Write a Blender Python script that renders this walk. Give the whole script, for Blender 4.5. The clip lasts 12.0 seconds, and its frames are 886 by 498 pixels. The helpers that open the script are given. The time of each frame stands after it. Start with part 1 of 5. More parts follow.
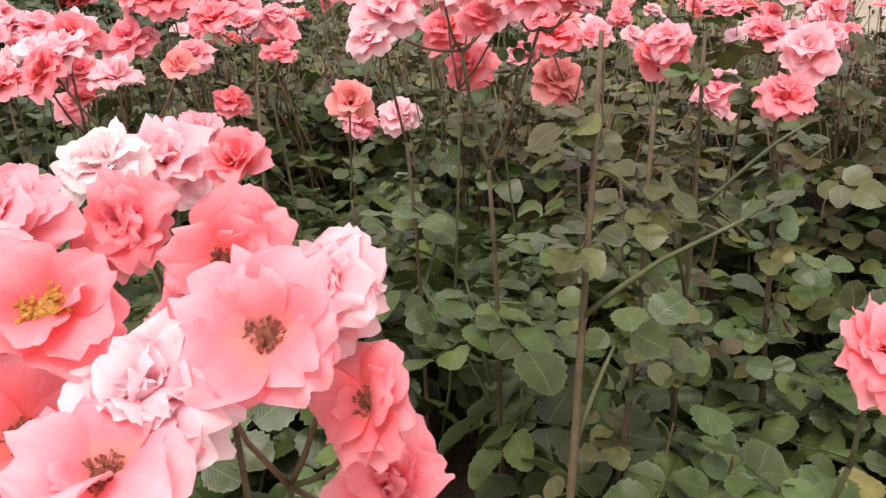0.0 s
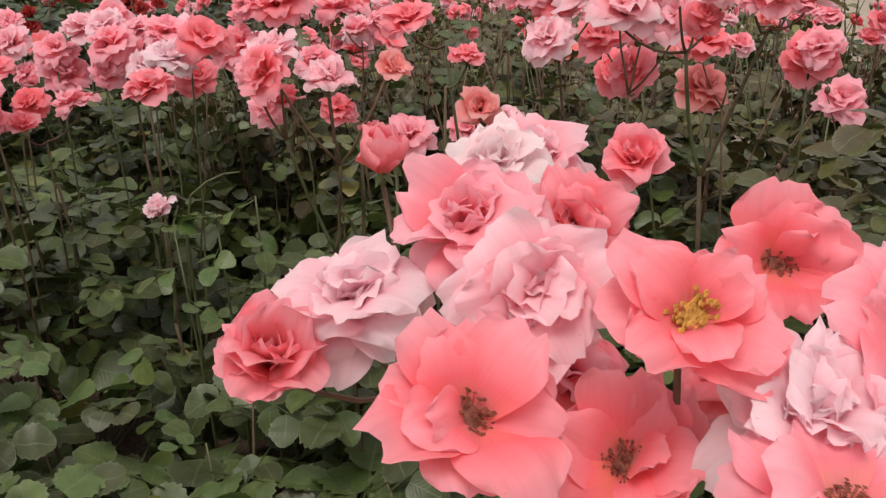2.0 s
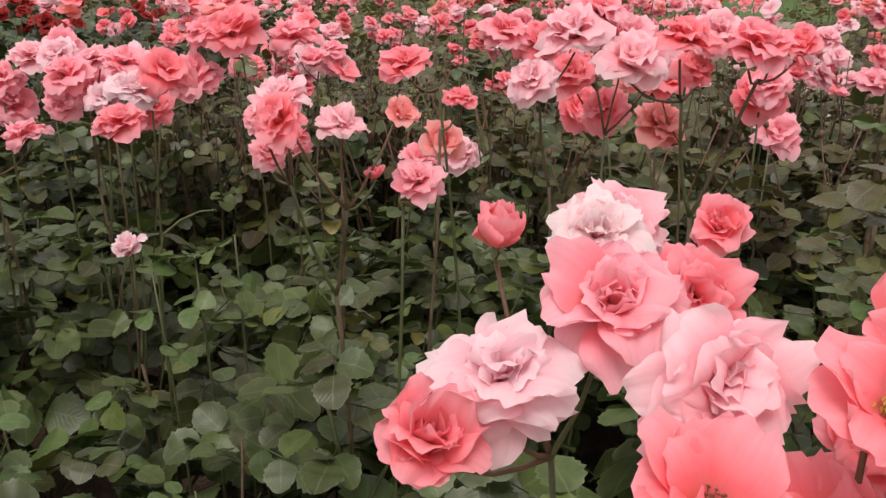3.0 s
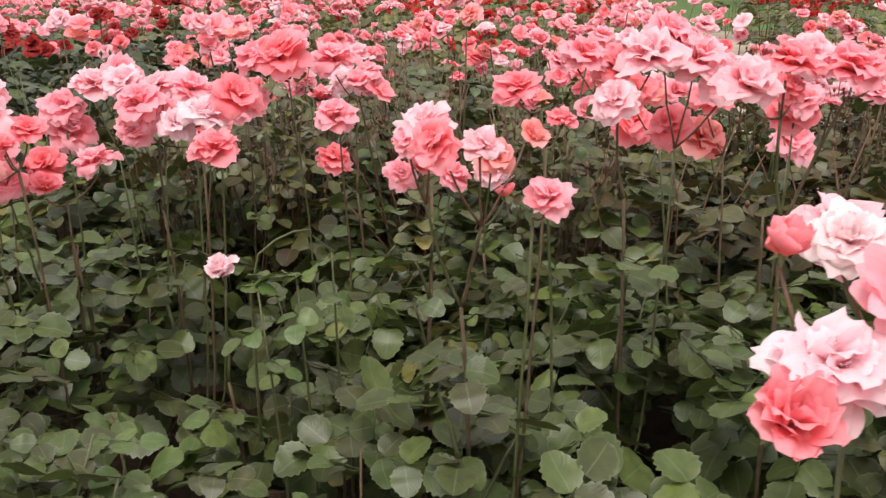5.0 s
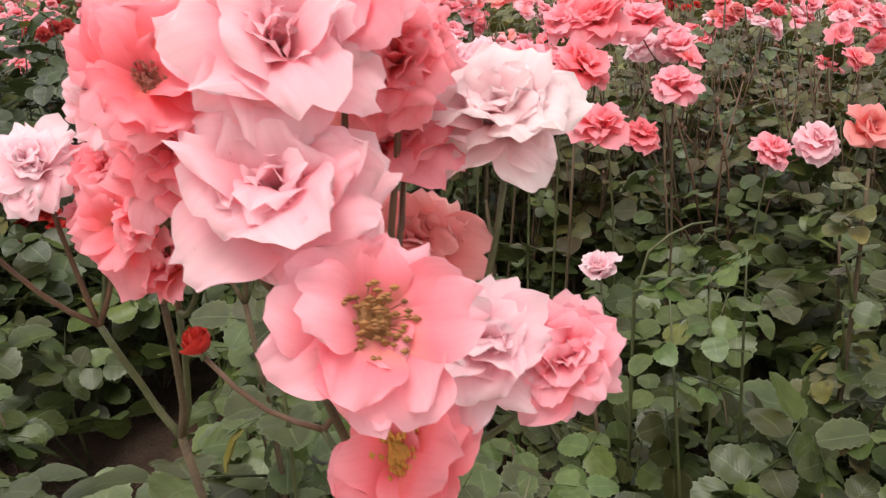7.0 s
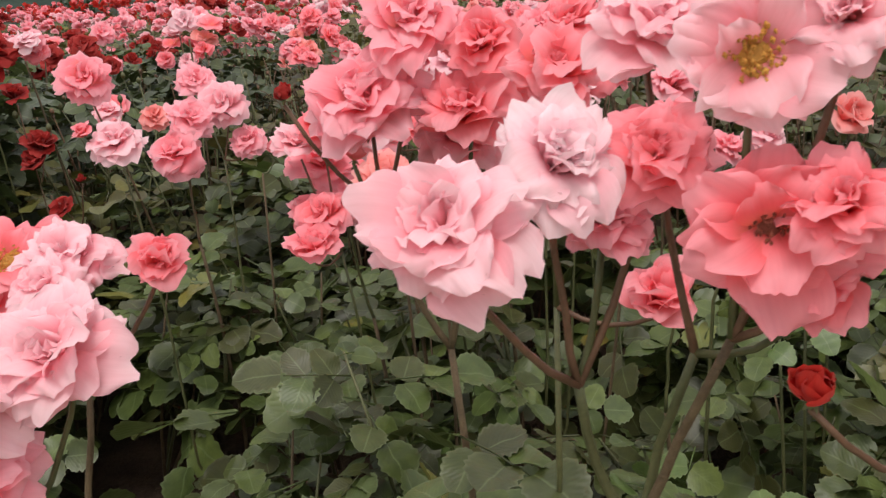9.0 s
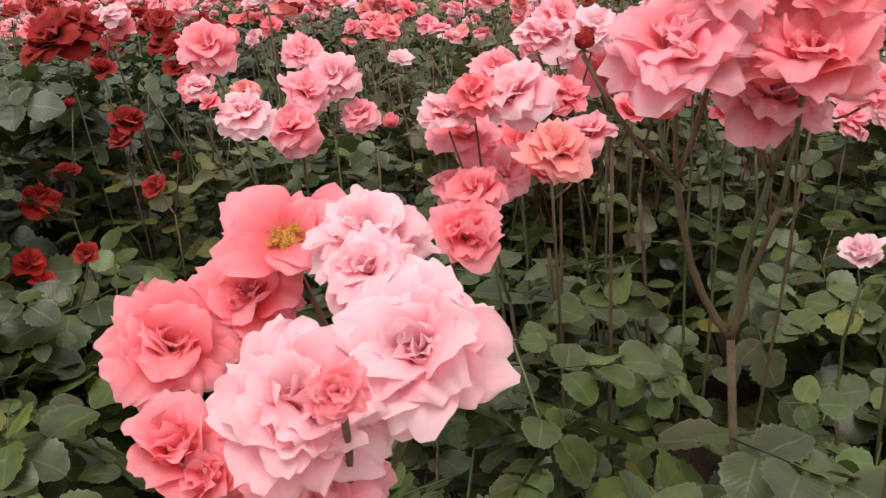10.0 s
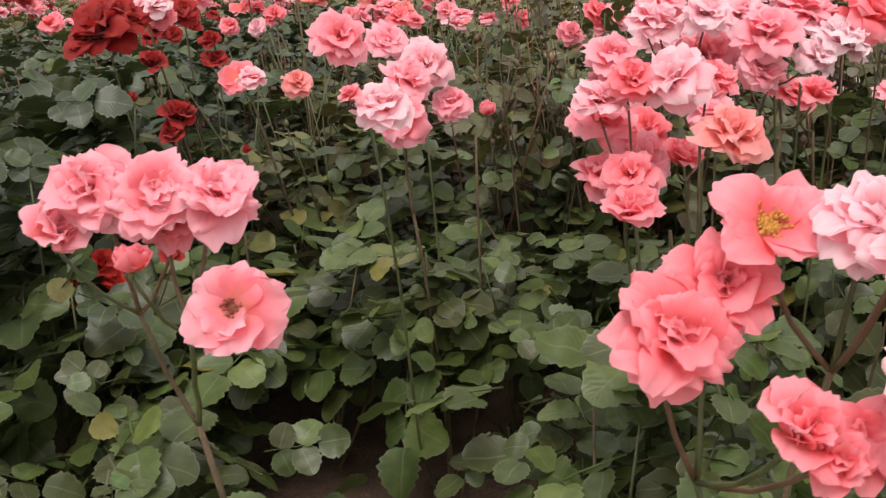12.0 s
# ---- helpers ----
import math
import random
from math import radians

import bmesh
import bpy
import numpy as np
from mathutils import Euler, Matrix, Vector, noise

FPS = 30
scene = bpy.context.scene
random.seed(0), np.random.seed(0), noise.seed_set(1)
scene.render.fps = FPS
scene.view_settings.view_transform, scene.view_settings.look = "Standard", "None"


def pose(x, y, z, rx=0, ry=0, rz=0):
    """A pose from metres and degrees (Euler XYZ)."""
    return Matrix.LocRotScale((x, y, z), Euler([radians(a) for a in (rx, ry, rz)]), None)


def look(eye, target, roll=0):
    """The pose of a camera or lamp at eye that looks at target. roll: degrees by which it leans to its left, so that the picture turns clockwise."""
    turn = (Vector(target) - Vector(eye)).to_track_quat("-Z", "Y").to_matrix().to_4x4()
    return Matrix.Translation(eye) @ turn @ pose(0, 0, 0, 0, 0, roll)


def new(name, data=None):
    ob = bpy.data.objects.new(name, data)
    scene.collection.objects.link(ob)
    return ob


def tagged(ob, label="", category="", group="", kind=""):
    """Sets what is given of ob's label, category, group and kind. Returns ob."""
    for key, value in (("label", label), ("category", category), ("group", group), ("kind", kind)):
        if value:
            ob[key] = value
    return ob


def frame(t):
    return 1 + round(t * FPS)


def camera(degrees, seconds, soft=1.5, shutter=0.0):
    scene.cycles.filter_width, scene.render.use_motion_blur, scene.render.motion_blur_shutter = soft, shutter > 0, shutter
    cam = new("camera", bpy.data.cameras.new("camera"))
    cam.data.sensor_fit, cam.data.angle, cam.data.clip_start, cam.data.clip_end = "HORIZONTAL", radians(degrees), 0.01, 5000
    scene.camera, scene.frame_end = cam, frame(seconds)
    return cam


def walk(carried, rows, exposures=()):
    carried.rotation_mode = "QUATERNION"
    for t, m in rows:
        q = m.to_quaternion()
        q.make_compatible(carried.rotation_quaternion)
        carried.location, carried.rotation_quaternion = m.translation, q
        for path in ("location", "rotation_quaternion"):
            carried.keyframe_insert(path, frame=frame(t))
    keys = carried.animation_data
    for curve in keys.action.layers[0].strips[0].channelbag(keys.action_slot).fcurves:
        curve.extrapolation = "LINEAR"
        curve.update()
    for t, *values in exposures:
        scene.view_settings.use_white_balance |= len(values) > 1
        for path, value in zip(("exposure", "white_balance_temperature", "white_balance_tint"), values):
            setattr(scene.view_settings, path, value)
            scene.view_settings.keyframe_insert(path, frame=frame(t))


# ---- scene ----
cam = camera(54.5, 12.0, soft=1.35, shutter=0.15)
PATH = [
    (0, (-0.001, 0.018, 1.312), (-0.016, 1.887, 0.6), -1.0),
    (0.5, (-0.083, 0.034, 1.299), (-0.147, 1.89, 0.558), -0.7),
    (1, (-0.189, 0.037, 1.29), (-0.285, 1.896, 0.557), -1.0),
    (1.5, (-0.257, 0.053, 1.29), (-0.332, 1.911, 0.555), -1.4),
    (2, (-0.305, 0.061, 1.294), (-0.322, 1.94, 0.61), -0.8),
    (2.5, (-0.373, 0.072, 1.302), (-0.289, 1.954, 0.629), 0.4),
    (3, (-0.452, 0.068, 1.337), (-0.245, 1.948, 0.686), 0.8),
    (3.2, (-0.474, 0.061, 1.349), (-0.196, 1.939, 0.719), 0.8),
    (4.8, (-0.685, 0.021, 1.364), (-0.33, 1.895, 0.763), 0.6),
    (5, (-0.745, 0.032, 1.363), (-0.399, 1.9, 0.739), 0.3),
    (5.5, (-0.913, 0.124, 1.338), (-0.686, 1.998, 0.678), -0.9),
    (6, (-1.054, 0.243, 1.326), (-1.0, 2.122, 0.642), -3.4),
    (6.5, (-1.112, 0.301, 1.315), (-1.089, 2.176, 0.62), -3.3),
    (7, (-1.192, 0.351, 1.322), (-1.131, 2.235, 0.653), -3.2),
    (7.2, (-1.23, 0.369, 1.328), (-1.13, 2.257, 0.676), -2.8),
    (8.8, (-1.562, 0.556, 1.294), (-1.044, 2.386, 0.675), -4.3),
    (9, (-1.584, 0.564, 1.286), (-1.076, 2.392, 0.656), -4.4),
    (9.5, (-1.682, 0.639, 1.268), (-1.199, 2.47, 0.624), -4.3),
    (10, (-1.755, 0.71, 1.266), (-1.307, 2.542, 0.601), -5.0),
    (10.5, (-1.805, 0.747, 1.274), (-1.37, 2.583, 0.61), -5.3),
    (11, (-1.886, 0.787, 1.291), (-1.363, 2.604, 0.639), -5.3),
    (11.5, (-1.968, 0.811, 1.311), (-1.363, 2.594, 0.637), -5.2),
    (12, (-2.083, 0.81, 1.3), (-1.487, 2.582, 0.591), -5.4),
]
walk(cam, [(t, look(eye, target, roll)) for t, eye, target, roll in PATH], exposures=((0, 0.52), (0.6, 0.15), (1.5, -0.18), (2.2, -0.08), (3.0, 0.03), (4.8, 0.35), (5.5, 0.64), (6.0, 0.64), (6.5, 0.56), (7.2, 0.25), (8.8, 0.06), (9.5, 0.2), (10.0, 0.18), (11.0, 0.09), (12.0, 0.28)))

# world: an overcast sky with a weak, very wide sun
world = bpy.data.worlds.new("overcast_sky")
scene.world = world
world.use_nodes = True
wn, wl = world.node_tree.nodes, world.node_tree.links
sky = wn.new("ShaderNodeTexSky")
sky.sky_type, sky.sun_disc = "NISHITA", False
sky.sun_elevation, sky.sun_rotation = radians(69), radians(201)
sky.air_density, sky.dust_density, sky.ozone_density = 1.0, 4.0, 1.0
soften = wn.new("ShaderNodeMix")
soften.data_type = "RGBA"
soften.inputs[0].default_value = 0.75
soften.inputs[7].default_value = (9.15, 9.0, 8.55, 1)
wl.new(sky.outputs[0], soften.inputs[6])
wl.new(soften.outputs[2], wn["Background"].inputs[0])
wn["Background"].inputs[1].default_value = 0.138
sun_data = bpy.data.lights.new("sun", "SUN")
sun_data.energy, sun_data.angle, sun_data.color = 2.1, radians(30), (1.0, 0.96, 0.9)
sun = new("sun", sun_data)
sun.matrix_world = look((0, 0, 20), (2.2, 5.6, 4.0))


# ---- materials ----
def material(name, rough=0.6, spec=0.4):
    m = bpy.data.materials.new(name)
    m.use_nodes = True
    b = m.node_tree.nodes["Principled BSDF"]
    b.inputs["Roughness"].default_value = rough
    b.inputs["Specular IOR Level"].default_value = spec
    return m, m.node_tree.nodes, m.node_tree.links, b


def ramp(nodes, *stops):
    r = nodes.new("ShaderNodeValToRGB")
    while len(r.color_ramp.elements) < len(stops):
        r.color_ramp.elements.new(0.5)
    for e, (p, c) in zip(r.color_ramp.elements, stops):
        e.position, e.color = p, (*c, 1)
    return r


def noise_node(nodes, links, scale, detail=4.0, space="Object", rough=0.55):
    tc = nodes.new("ShaderNodeTexCoord")
    n = nodes.new("ShaderNodeTexNoise")
    n.inputs["Scale"].default_value, n.inputs["Detail"].default_value, n.inputs["Roughness"].default_value = scale, detail, rough
    links.new(tc.outputs[space], n.inputs["Vector"])
    return n


def bump(nodes, links, source, target, strength, distance):
    b = nodes.new("ShaderNodeBump")
    b.inputs["Strength"].default_value, b.inputs["Distance"].default_value = strength, distance
    links.new(source, b.inputs["Height"])
    links.new(b.outputs[0], target.inputs["Normal"])


def mixed(nodes, links, fac, a, b, kind="MIX"):
    m = nodes.new("ShaderNodeMix")
    m.data_type, m.blend_type = "RGBA", kind
    for socket, value in ((m.inputs[0], fac), (m.inputs[6], a), (m.inputs[7], b)):
        if isinstance(value, (int, float)):
            socket.default_value = value
        elif isinstance(value, tuple):
            socket.default_value = (*value, 1)
        else:
            links.new(value, socket)
    return m.outputs[2]


def translucent(m, nodes, links, shader, colour, share):
    t = nodes.new("ShaderNodeBsdfTranslucent")
    links.new(colour, t.inputs[0])
    mix = nodes.new("ShaderNodeMixShader")
    mix.inputs[0].default_value = share
    links.new(shader.outputs[0], mix.inputs[1])
    links.new(t.outputs[0], mix.inputs[2])
    links.new(mix.outputs[0], nodes["Material Output"].inputs[0])


def petal_material(name, base, body, edge):
    """Petal: colour runs from the claw to the rim, with fine veins and a bruise here and there."""
    m, n, l, b = material(name, 0.62, 0.25)
    uv = n.new("ShaderNodeUVMap")
    sep = n.new("ShaderNodeSeparateXYZ")
    l.new(uv.outputs[0], sep.inputs[0])
    along = ramp(n, (0.0, base), (0.45, body), (1.0, edge))
    info = n.new("ShaderNodeObjectInfo")
    shift = n.new("ShaderNodeMath")
    shift.operation = "MULTIPLY_ADD"
    shift.inputs[1].default_value, shift.inputs[2].default_value = 0.36, -0.18
    l.new(info.outputs["Random"], shift.inputs[0])
    island = n.new("ShaderNodeNewGeometry")
    patch = noise_node(n, l, 3.5, 3)
    add = n.new("ShaderNodeMath")
    add.operation = "ADD"
    l.new(sep.outputs[1], add.inputs[0])
    l.new(shift.outputs[0], add.inputs[1])
    add2 = n.new("ShaderNodeMath")
    add2.operation = "MULTIPLY_ADD"
    add2.inputs[1].default_value = 0.35
    l.new(patch.outputs[0], add2.inputs[0])
    l.new(add.outputs[0], add2.inputs[2])
    add3 = n.new("ShaderNodeMath")
    add3.operation = "SUBTRACT"
    add3.inputs[1].default_value = 0.17
    l.new(add2.outputs[0], add3.inputs[0])
    add4 = n.new("ShaderNodeMath")
    add4.operation = "MULTIPLY_ADD"
    add4.inputs[1].default_value = 0.3
    l.new(island.outputs["Random Per Island"], add4.inputs[0])
    l.new(add3.outputs[0], add4.inputs[2])
    add5 = n.new("ShaderNodeMath")
    add5.operation = "SUBTRACT"
    add5.inputs[1].default_value = 0.15
    l.new(add4.outputs[0], add5.inputs[0])
    l.new(add5.outputs[0], along.inputs[0])
    stretch = n.new("ShaderNodeMapping")
    stretch.inputs["Scale"].default_value = (26, 2.0, 1)
    l.new(uv.outputs[0], stretch.inputs[0])
    veins = n.new("ShaderNodeTexNoise")
    veins.inputs["Scale"].default_value, veins.inputs["Detail"].default_value = 1.0, 3
    l.new(stretch.outputs[0], veins.inputs["Vector"])
    vein_tone = ramp(n, (0.3, (0.88, 0.80, 0.80)), (0.62, (1, 1, 1)))
    l.new(veins.outputs[0], vein_tone.inputs[0])
    colour = mixed(n, l, 0.35, along.outputs[0], vein_tone.outputs[0], "MULTIPLY")
    speck = noise_node(n, l, 26, 2)
    speck_mask = ramp(n, (0.73, (0, 0, 0)), (0.79, (1, 1, 1)))
    l.new(speck.outputs[0], speck_mask.inputs[0])
    fade = n.new("ShaderNodeMath")
    fade.operation = "MULTIPLY"
    fade.inputs[1].default_value = 0.35
    l.new(speck_mask.outputs[0], fade.inputs[0])
    colour = mixed(n, l, fade.outputs[0], colour, (0.36, 0.10, 0.09))
    l.new(colour, b.inputs["Base Color"])
    b.inputs["Sheen Weight"].default_value = 0.15
    bump(n, l, veins.outputs[0], b, 0.12, 0.001)
    translucent(m, n, l, b, colour, 0.48)
    return m


# coral and pink rims are paled further: light caught there, put into the colour
PETAL = {
    "coral": petal_material("petal_coral", (0.92, 0.26, 0.19), (0.94, 0.195, 0.23), (0.98, 0.385, 0.445)),
    "peach": petal_material("petal_peach", (0.90, 0.32, 0.22), (0.92, 0.29, 0.27), (0.95, 0.44, 0.43)),
    "pink": petal_material("petal_pink", (0.93, 0.37, 0.30), (0.96, 0.29, 0.355), (0.98, 0.50, 0.575)),
    "pale": petal_material("petal_pale", (0.90, 0.31, 0.31), (0.97, 0.46, 0.53), (0.98, 0.67, 0.73)),
    "lilac": petal_material("petal_lilac", (0.87, 0.33, 0.38), (0.94, 0.56, 0.63), (0.96, 0.74, 0.79)),
    "white": petal_material("petal_blush_white", (0.88, 0.46, 0.46), (0.93, 0.66, 0.69), (0.95, 0.80, 0.82)),
    "red": petal_material("petal_red", (0.20, 0.008, 0.008), (0.34, 0.012, 0.012), (0.42, 0.03, 0.025)),
    "scarlet": petal_material("petal_scarlet", (0.45, 0.02, 0.012), (0.62, 0.025, 0.02), (0.68, 0.05, 0.035)),
}


def leaf_material(name, dark, mid, light):
    m, n, l, b = material(name, 0.43, 0.5)
    info = n.new("ShaderNodeObjectInfo")
    geo = n.new("ShaderNodeNewGeometry")
    mix_random = n.new("ShaderNodeMath")
    mix_random.operation = "MULTIPLY_ADD"
    mix_random.inputs[1].default_value = 0.55
    l.new(geo.outputs["Random Per Island"], mix_random.inputs[0])
    half = n.new("ShaderNodeMath")
    half.operation = "MULTIPLY"
    half.inputs[1].default_value = 0.45
    l.new(info.outputs["Random"], half.inputs[0])
    l.new(half.outputs[0], mix_random.inputs[2])
    tone = ramp(n, (0.05, dark), (0.30, (dark[0] * 1.9, dark[1] * 1.45, dark[2] * 1.3)), (0.55, mid), (0.92, light), (0.985, (0.20, 0.16, 0.035)))
    l.new(mix_random.outputs[0], tone.inputs[0])
    uv = n.new("ShaderNodeUVMap")
    sep = n.new("ShaderNodeSeparateXYZ")
    l.new(uv.outputs[0], sep.inputs[0])
    rib = n.new("ShaderNodeMath")
    rib.operation = "ABSOLUTE"
    l.new(sep.outputs[0], rib.inputs[0])
    rib_mask = ramp(n, (0.0, (1, 1, 1)), (0.07, (0, 0, 0)))
    l.new(rib.outputs[0], rib_mask.inputs[0])
    rib_soft = n.new("ShaderNodeMath")
    rib_soft.operation = "MULTIPLY"
    rib_soft.inputs[1].default_value = 0.45
    l.new(rib_mask.outputs[0], rib_soft.inputs[0])
    # side veins run slantwise from the rib
    slant = n.new("ShaderNodeMath")
    slant.operation = "MULTIPLY_ADD"
    slant.inputs[1].default_value = -0.45
    l.new(rib.outputs[0], slant.inputs[0])
    l.new(sep.outputs[1], slant.inputs[2])
    wave = n.new("ShaderNodeMath")
    wave.operation = "MULTIPLY"
    wave.inputs[1].default_value = 50.0
    l.new(slant.outputs[0], wave.inputs[0])
    sine = n.new("ShaderNodeMath")
    sine.operation = "SINE"
    l.new(wave.outputs[0], sine.inputs[0])
    blotch = noise_node(n, l, 45, 3)
    blotch_tone = ramp(n, (0.3, (0.72, 0.74, 0.70)), (0.7, (1.12, 1.1, 1.05)))
    l.new(blotch.outputs[0], blotch_tone.inputs[0])
    colour = mixed(n, l, 1.0, tone.outputs[0], blotch_tone.outputs[0], "MULTIPLY")
    colour = mixed(n, l, rib_soft.outputs[0], colour, (0.16, 0.20, 0.09))
    rim = ramp(n, (0.84, (0, 0, 0)), (1.0, (0.28, 0.28, 0.28)))
    l.new(rib.outputs[0], rim.inputs[0])
    colour = mixed(n, l, rim.outputs[0], colour, (0.19, 0.21, 0.115))
    l.new(colour, b.inputs["Base Color"])
    bump(n, l, sine.outputs[0], b, 0.10, 0.001)
    translucent(m, n, l, b, colour, 0.22)
    return m


LEAF = leaf_material("rose_leaf", (0.027, 0.036, 0.011), (0.057, 0.081, 0.021), (0.115, 0.148, 0.036))
LEAF_YOUNG = leaf_material("young_rose_leaf", (0.04, 0.068, 0.02), (0.075, 0.12, 0.03), (0.115, 0.155, 0.042))
LEAF_DARK = leaf_material("dark_rose_leaf", (0.015, 0.025, 0.009), (0.034, 0.050, 0.015), (0.078, 0.10, 0.026))
LEAF_BRONZE = leaf_material("bronze_rose_leaf", (0.038, 0.033, 0.012), (0.080, 0.077, 0.022), (0.13, 0.125, 0.032))
LEAF_FAR = leaf_material("tree_leaf", (0.018, 0.035, 0.015), (0.035, 0.06, 0.024), (0.06, 0.095, 0.035))


def plain(name, low, high, scale, rough, spec=0.4, relief=0.0, metal=0.0):
    m, n, l, b = material(name, rough, spec)
    tex = noise_node(n, l, scale, 6)
    fine = noise_node(n, l, scale * 9, 3)
    tone = ramp(n, (0.3, low), (0.7, high))
    l.new(tex.outputs[0], tone.inputs[0])
    grain = ramp(n, (0.3, (0.82, 0.82, 0.82)), (0.7, (1.1, 1.1, 1.1)))
    l.new(fine.outputs[0], grain.inputs[0])
    l.new(mixed(n, l, 1.0, tone.outputs[0], grain.outputs[0], "MULTIPLY"), b.inputs["Base Color"])
    b.inputs["Metallic"].default_value = metal
    if relief:
        bump(n, l, fine.outputs[0], b, 0.7, relief)
    return m


STEM_GREEN = plain("green_rose_stem", (0.055, 0.062, 0.023), (0.10, 0.098, 0.04), 30, 0.5)
STEM_BROWN = plain("brown_rose_cane", (0.07, 0.045, 0.025), (0.125, 0.085, 0.045), 40, 0.7, relief=0.002)
STEM_RED = plain("reddish_pedicel", (0.10, 0.05, 0.03), (0.15, 0.08, 0.045), 30, 0.55)
SEPAL = plain("green_sepal", (0.08, 0.10, 0.035), (0.15, 0.15, 0.06), 12, 0.6)
GOLD = plain("golden_anther", (0.40, 0.18, 0.03), (0.60, 0.31, 0.06), 8, 0.7)
BROWN_ANTHER = plain("brown_anther", (0.20, 0.085, 0.03), (0.40, 0.19, 0.06), 8, 0.7)
DARK_ANTHER = plain("dark_red_anther", (0.16, 0.04, 0.03), (0.30, 0.09, 0.05), 8, 0.7)
SOIL = plain("garden_soil", (0.052, 0.032, 0.022), (0.105, 0.066, 0.046), 9, 0.95, 0.2, 0.02)
PATH_SAND = plain("sandy_gravel", (0.27, 0.215, 0.165), (0.36, 0.30, 0.24), 3, 0.9, 0.2, 0.006)
LAWN = plain("mown_grass", (0.05, 0.085, 0.022), (0.085, 0.13, 0.035), 1.5, 0.9, 0.2, 0.03)
BARK = plain("tree_bark", (0.09, 0.075, 0.06), (0.18, 0.15, 0.12), 9, 0.85, 0.2, 0.02)
PALE_BARK = plain("pale_bark", (0.34, 0.33, 0.31), (0.52, 0.50, 0.47), 6, 0.8, 0.2, 0.01)
HULL = plain("grey_green_hull_paint", (0.085, 0.115, 0.11), (0.13, 0.165, 0.155), 0.7, 0.45)
WHITE_PAINT = plain("white_paint", (0.66, 0.67, 0.68), (0.80, 0.80, 0.80), 0.9, 0.5)
DARK_GLASS = plain("dark_window_glass", (0.03, 0.04, 0.05), (0.06, 0.07, 0.08), 1.0, 0.08, 0.6)
POLE_PAINT = plain("grey_teal_pole_paint", (0.20, 0.25, 0.26), (0.29, 0.34, 0.35), 3, 0.5)
STONE = plain("pale_kerb_stone", (0.36, 0.33, 0.30), (0.50, 0.47, 0.43), 4, 0.85, 0.2, 0.004)


# ---- mesh helpers ----
def mesh_of(name, verts, faces, mat, uvs=None, smooth=True):
    me = bpy.data.meshes.new(name)
    me.from_pydata(verts, [], faces)
    if uvs is not None:
        layer = me.uv_layers.new(name="UVMap")
        flat = np.array([uvs[i] for f in faces for i in f], dtype=np.float32).ravel()
        layer.data.foreach_set("uv", flat)
    if smooth:
        me.polygons.foreach_set("use_smooth", [True] * len(me.polygons))
    me.materials.append(mat)
    me.update()
    return me


def child(name, me, parent, m=None, label=""):
    ob = new(name, me)
    ob.parent = parent
    if m is not None:
        ob.matrix_basis = m
    return tagged(ob, label)


def part(name, bm, mat, parent, label=""):
    me = bpy.data.meshes.new(name)
    bm.to_mesh(me)
    bm.free()
    me.materials.append(mat)
    return child(name, me, parent, None, label)


def tube_data(points, radii, sides=6):
    verts, faces = [], []
    for i, (p, r) in enumerate(zip(points, radii)):
        a = points[max(i - 1, 0)]
        b = points[min(i + 1, len(points) - 1)]
        d = (b - a).normalized()
        side = d.cross(Vector((0.31, 0.95, 0.02))).normalized()
        up = side.cross(d)
        for k in range(sides):
            w = 2 * math.pi * k / sides
            verts.append(p + side * (r * math.cos(w)) + up * (r * math.sin(w)))
    for i in range(len(points) - 1):
        for k in range(sides):
            j = (k + 1) % sides
            faces.append((i * sides + k, i * sides + j, (i + 1) * sides + j, (i + 1) * sides + k))
    faces.append(tuple(range(sides))[::-1])
    faces.append(tuple(range((len(points) - 1) * sides, len(points) * sides)))
    return verts, faces


def bend(a, b, sag, steps=7):
    """Points of a slightly crooked line from a to b."""
    a, b = Vector(a), Vector(b)
    out = []
    for i in range(steps):
        f = i / (steps - 1)
        w = math.sin(math.pi * f)
        wob = noise.noise_vector((b + Vector((0, 0, f * 3))) * 4.0) * 0.006 * w * min(1, (b - a).length * 4)
        out.append(a.lerp(b, f) + Vector(sag) * w + wob)
    return out


def box(bm, x0, x1, y0, y1, z0, z1):
    r = bmesh.ops.create_cube(bm, size=1)
    bmesh.ops.transform(bm, verts=r["verts"], matrix=Matrix.LocRotScale(((x0 + x1) / 2, (y0 + y1) / 2, (z0 + z1) / 2), None, (x1 - x0, y1 - y0, z1 - z0)))
    return r["verts"]


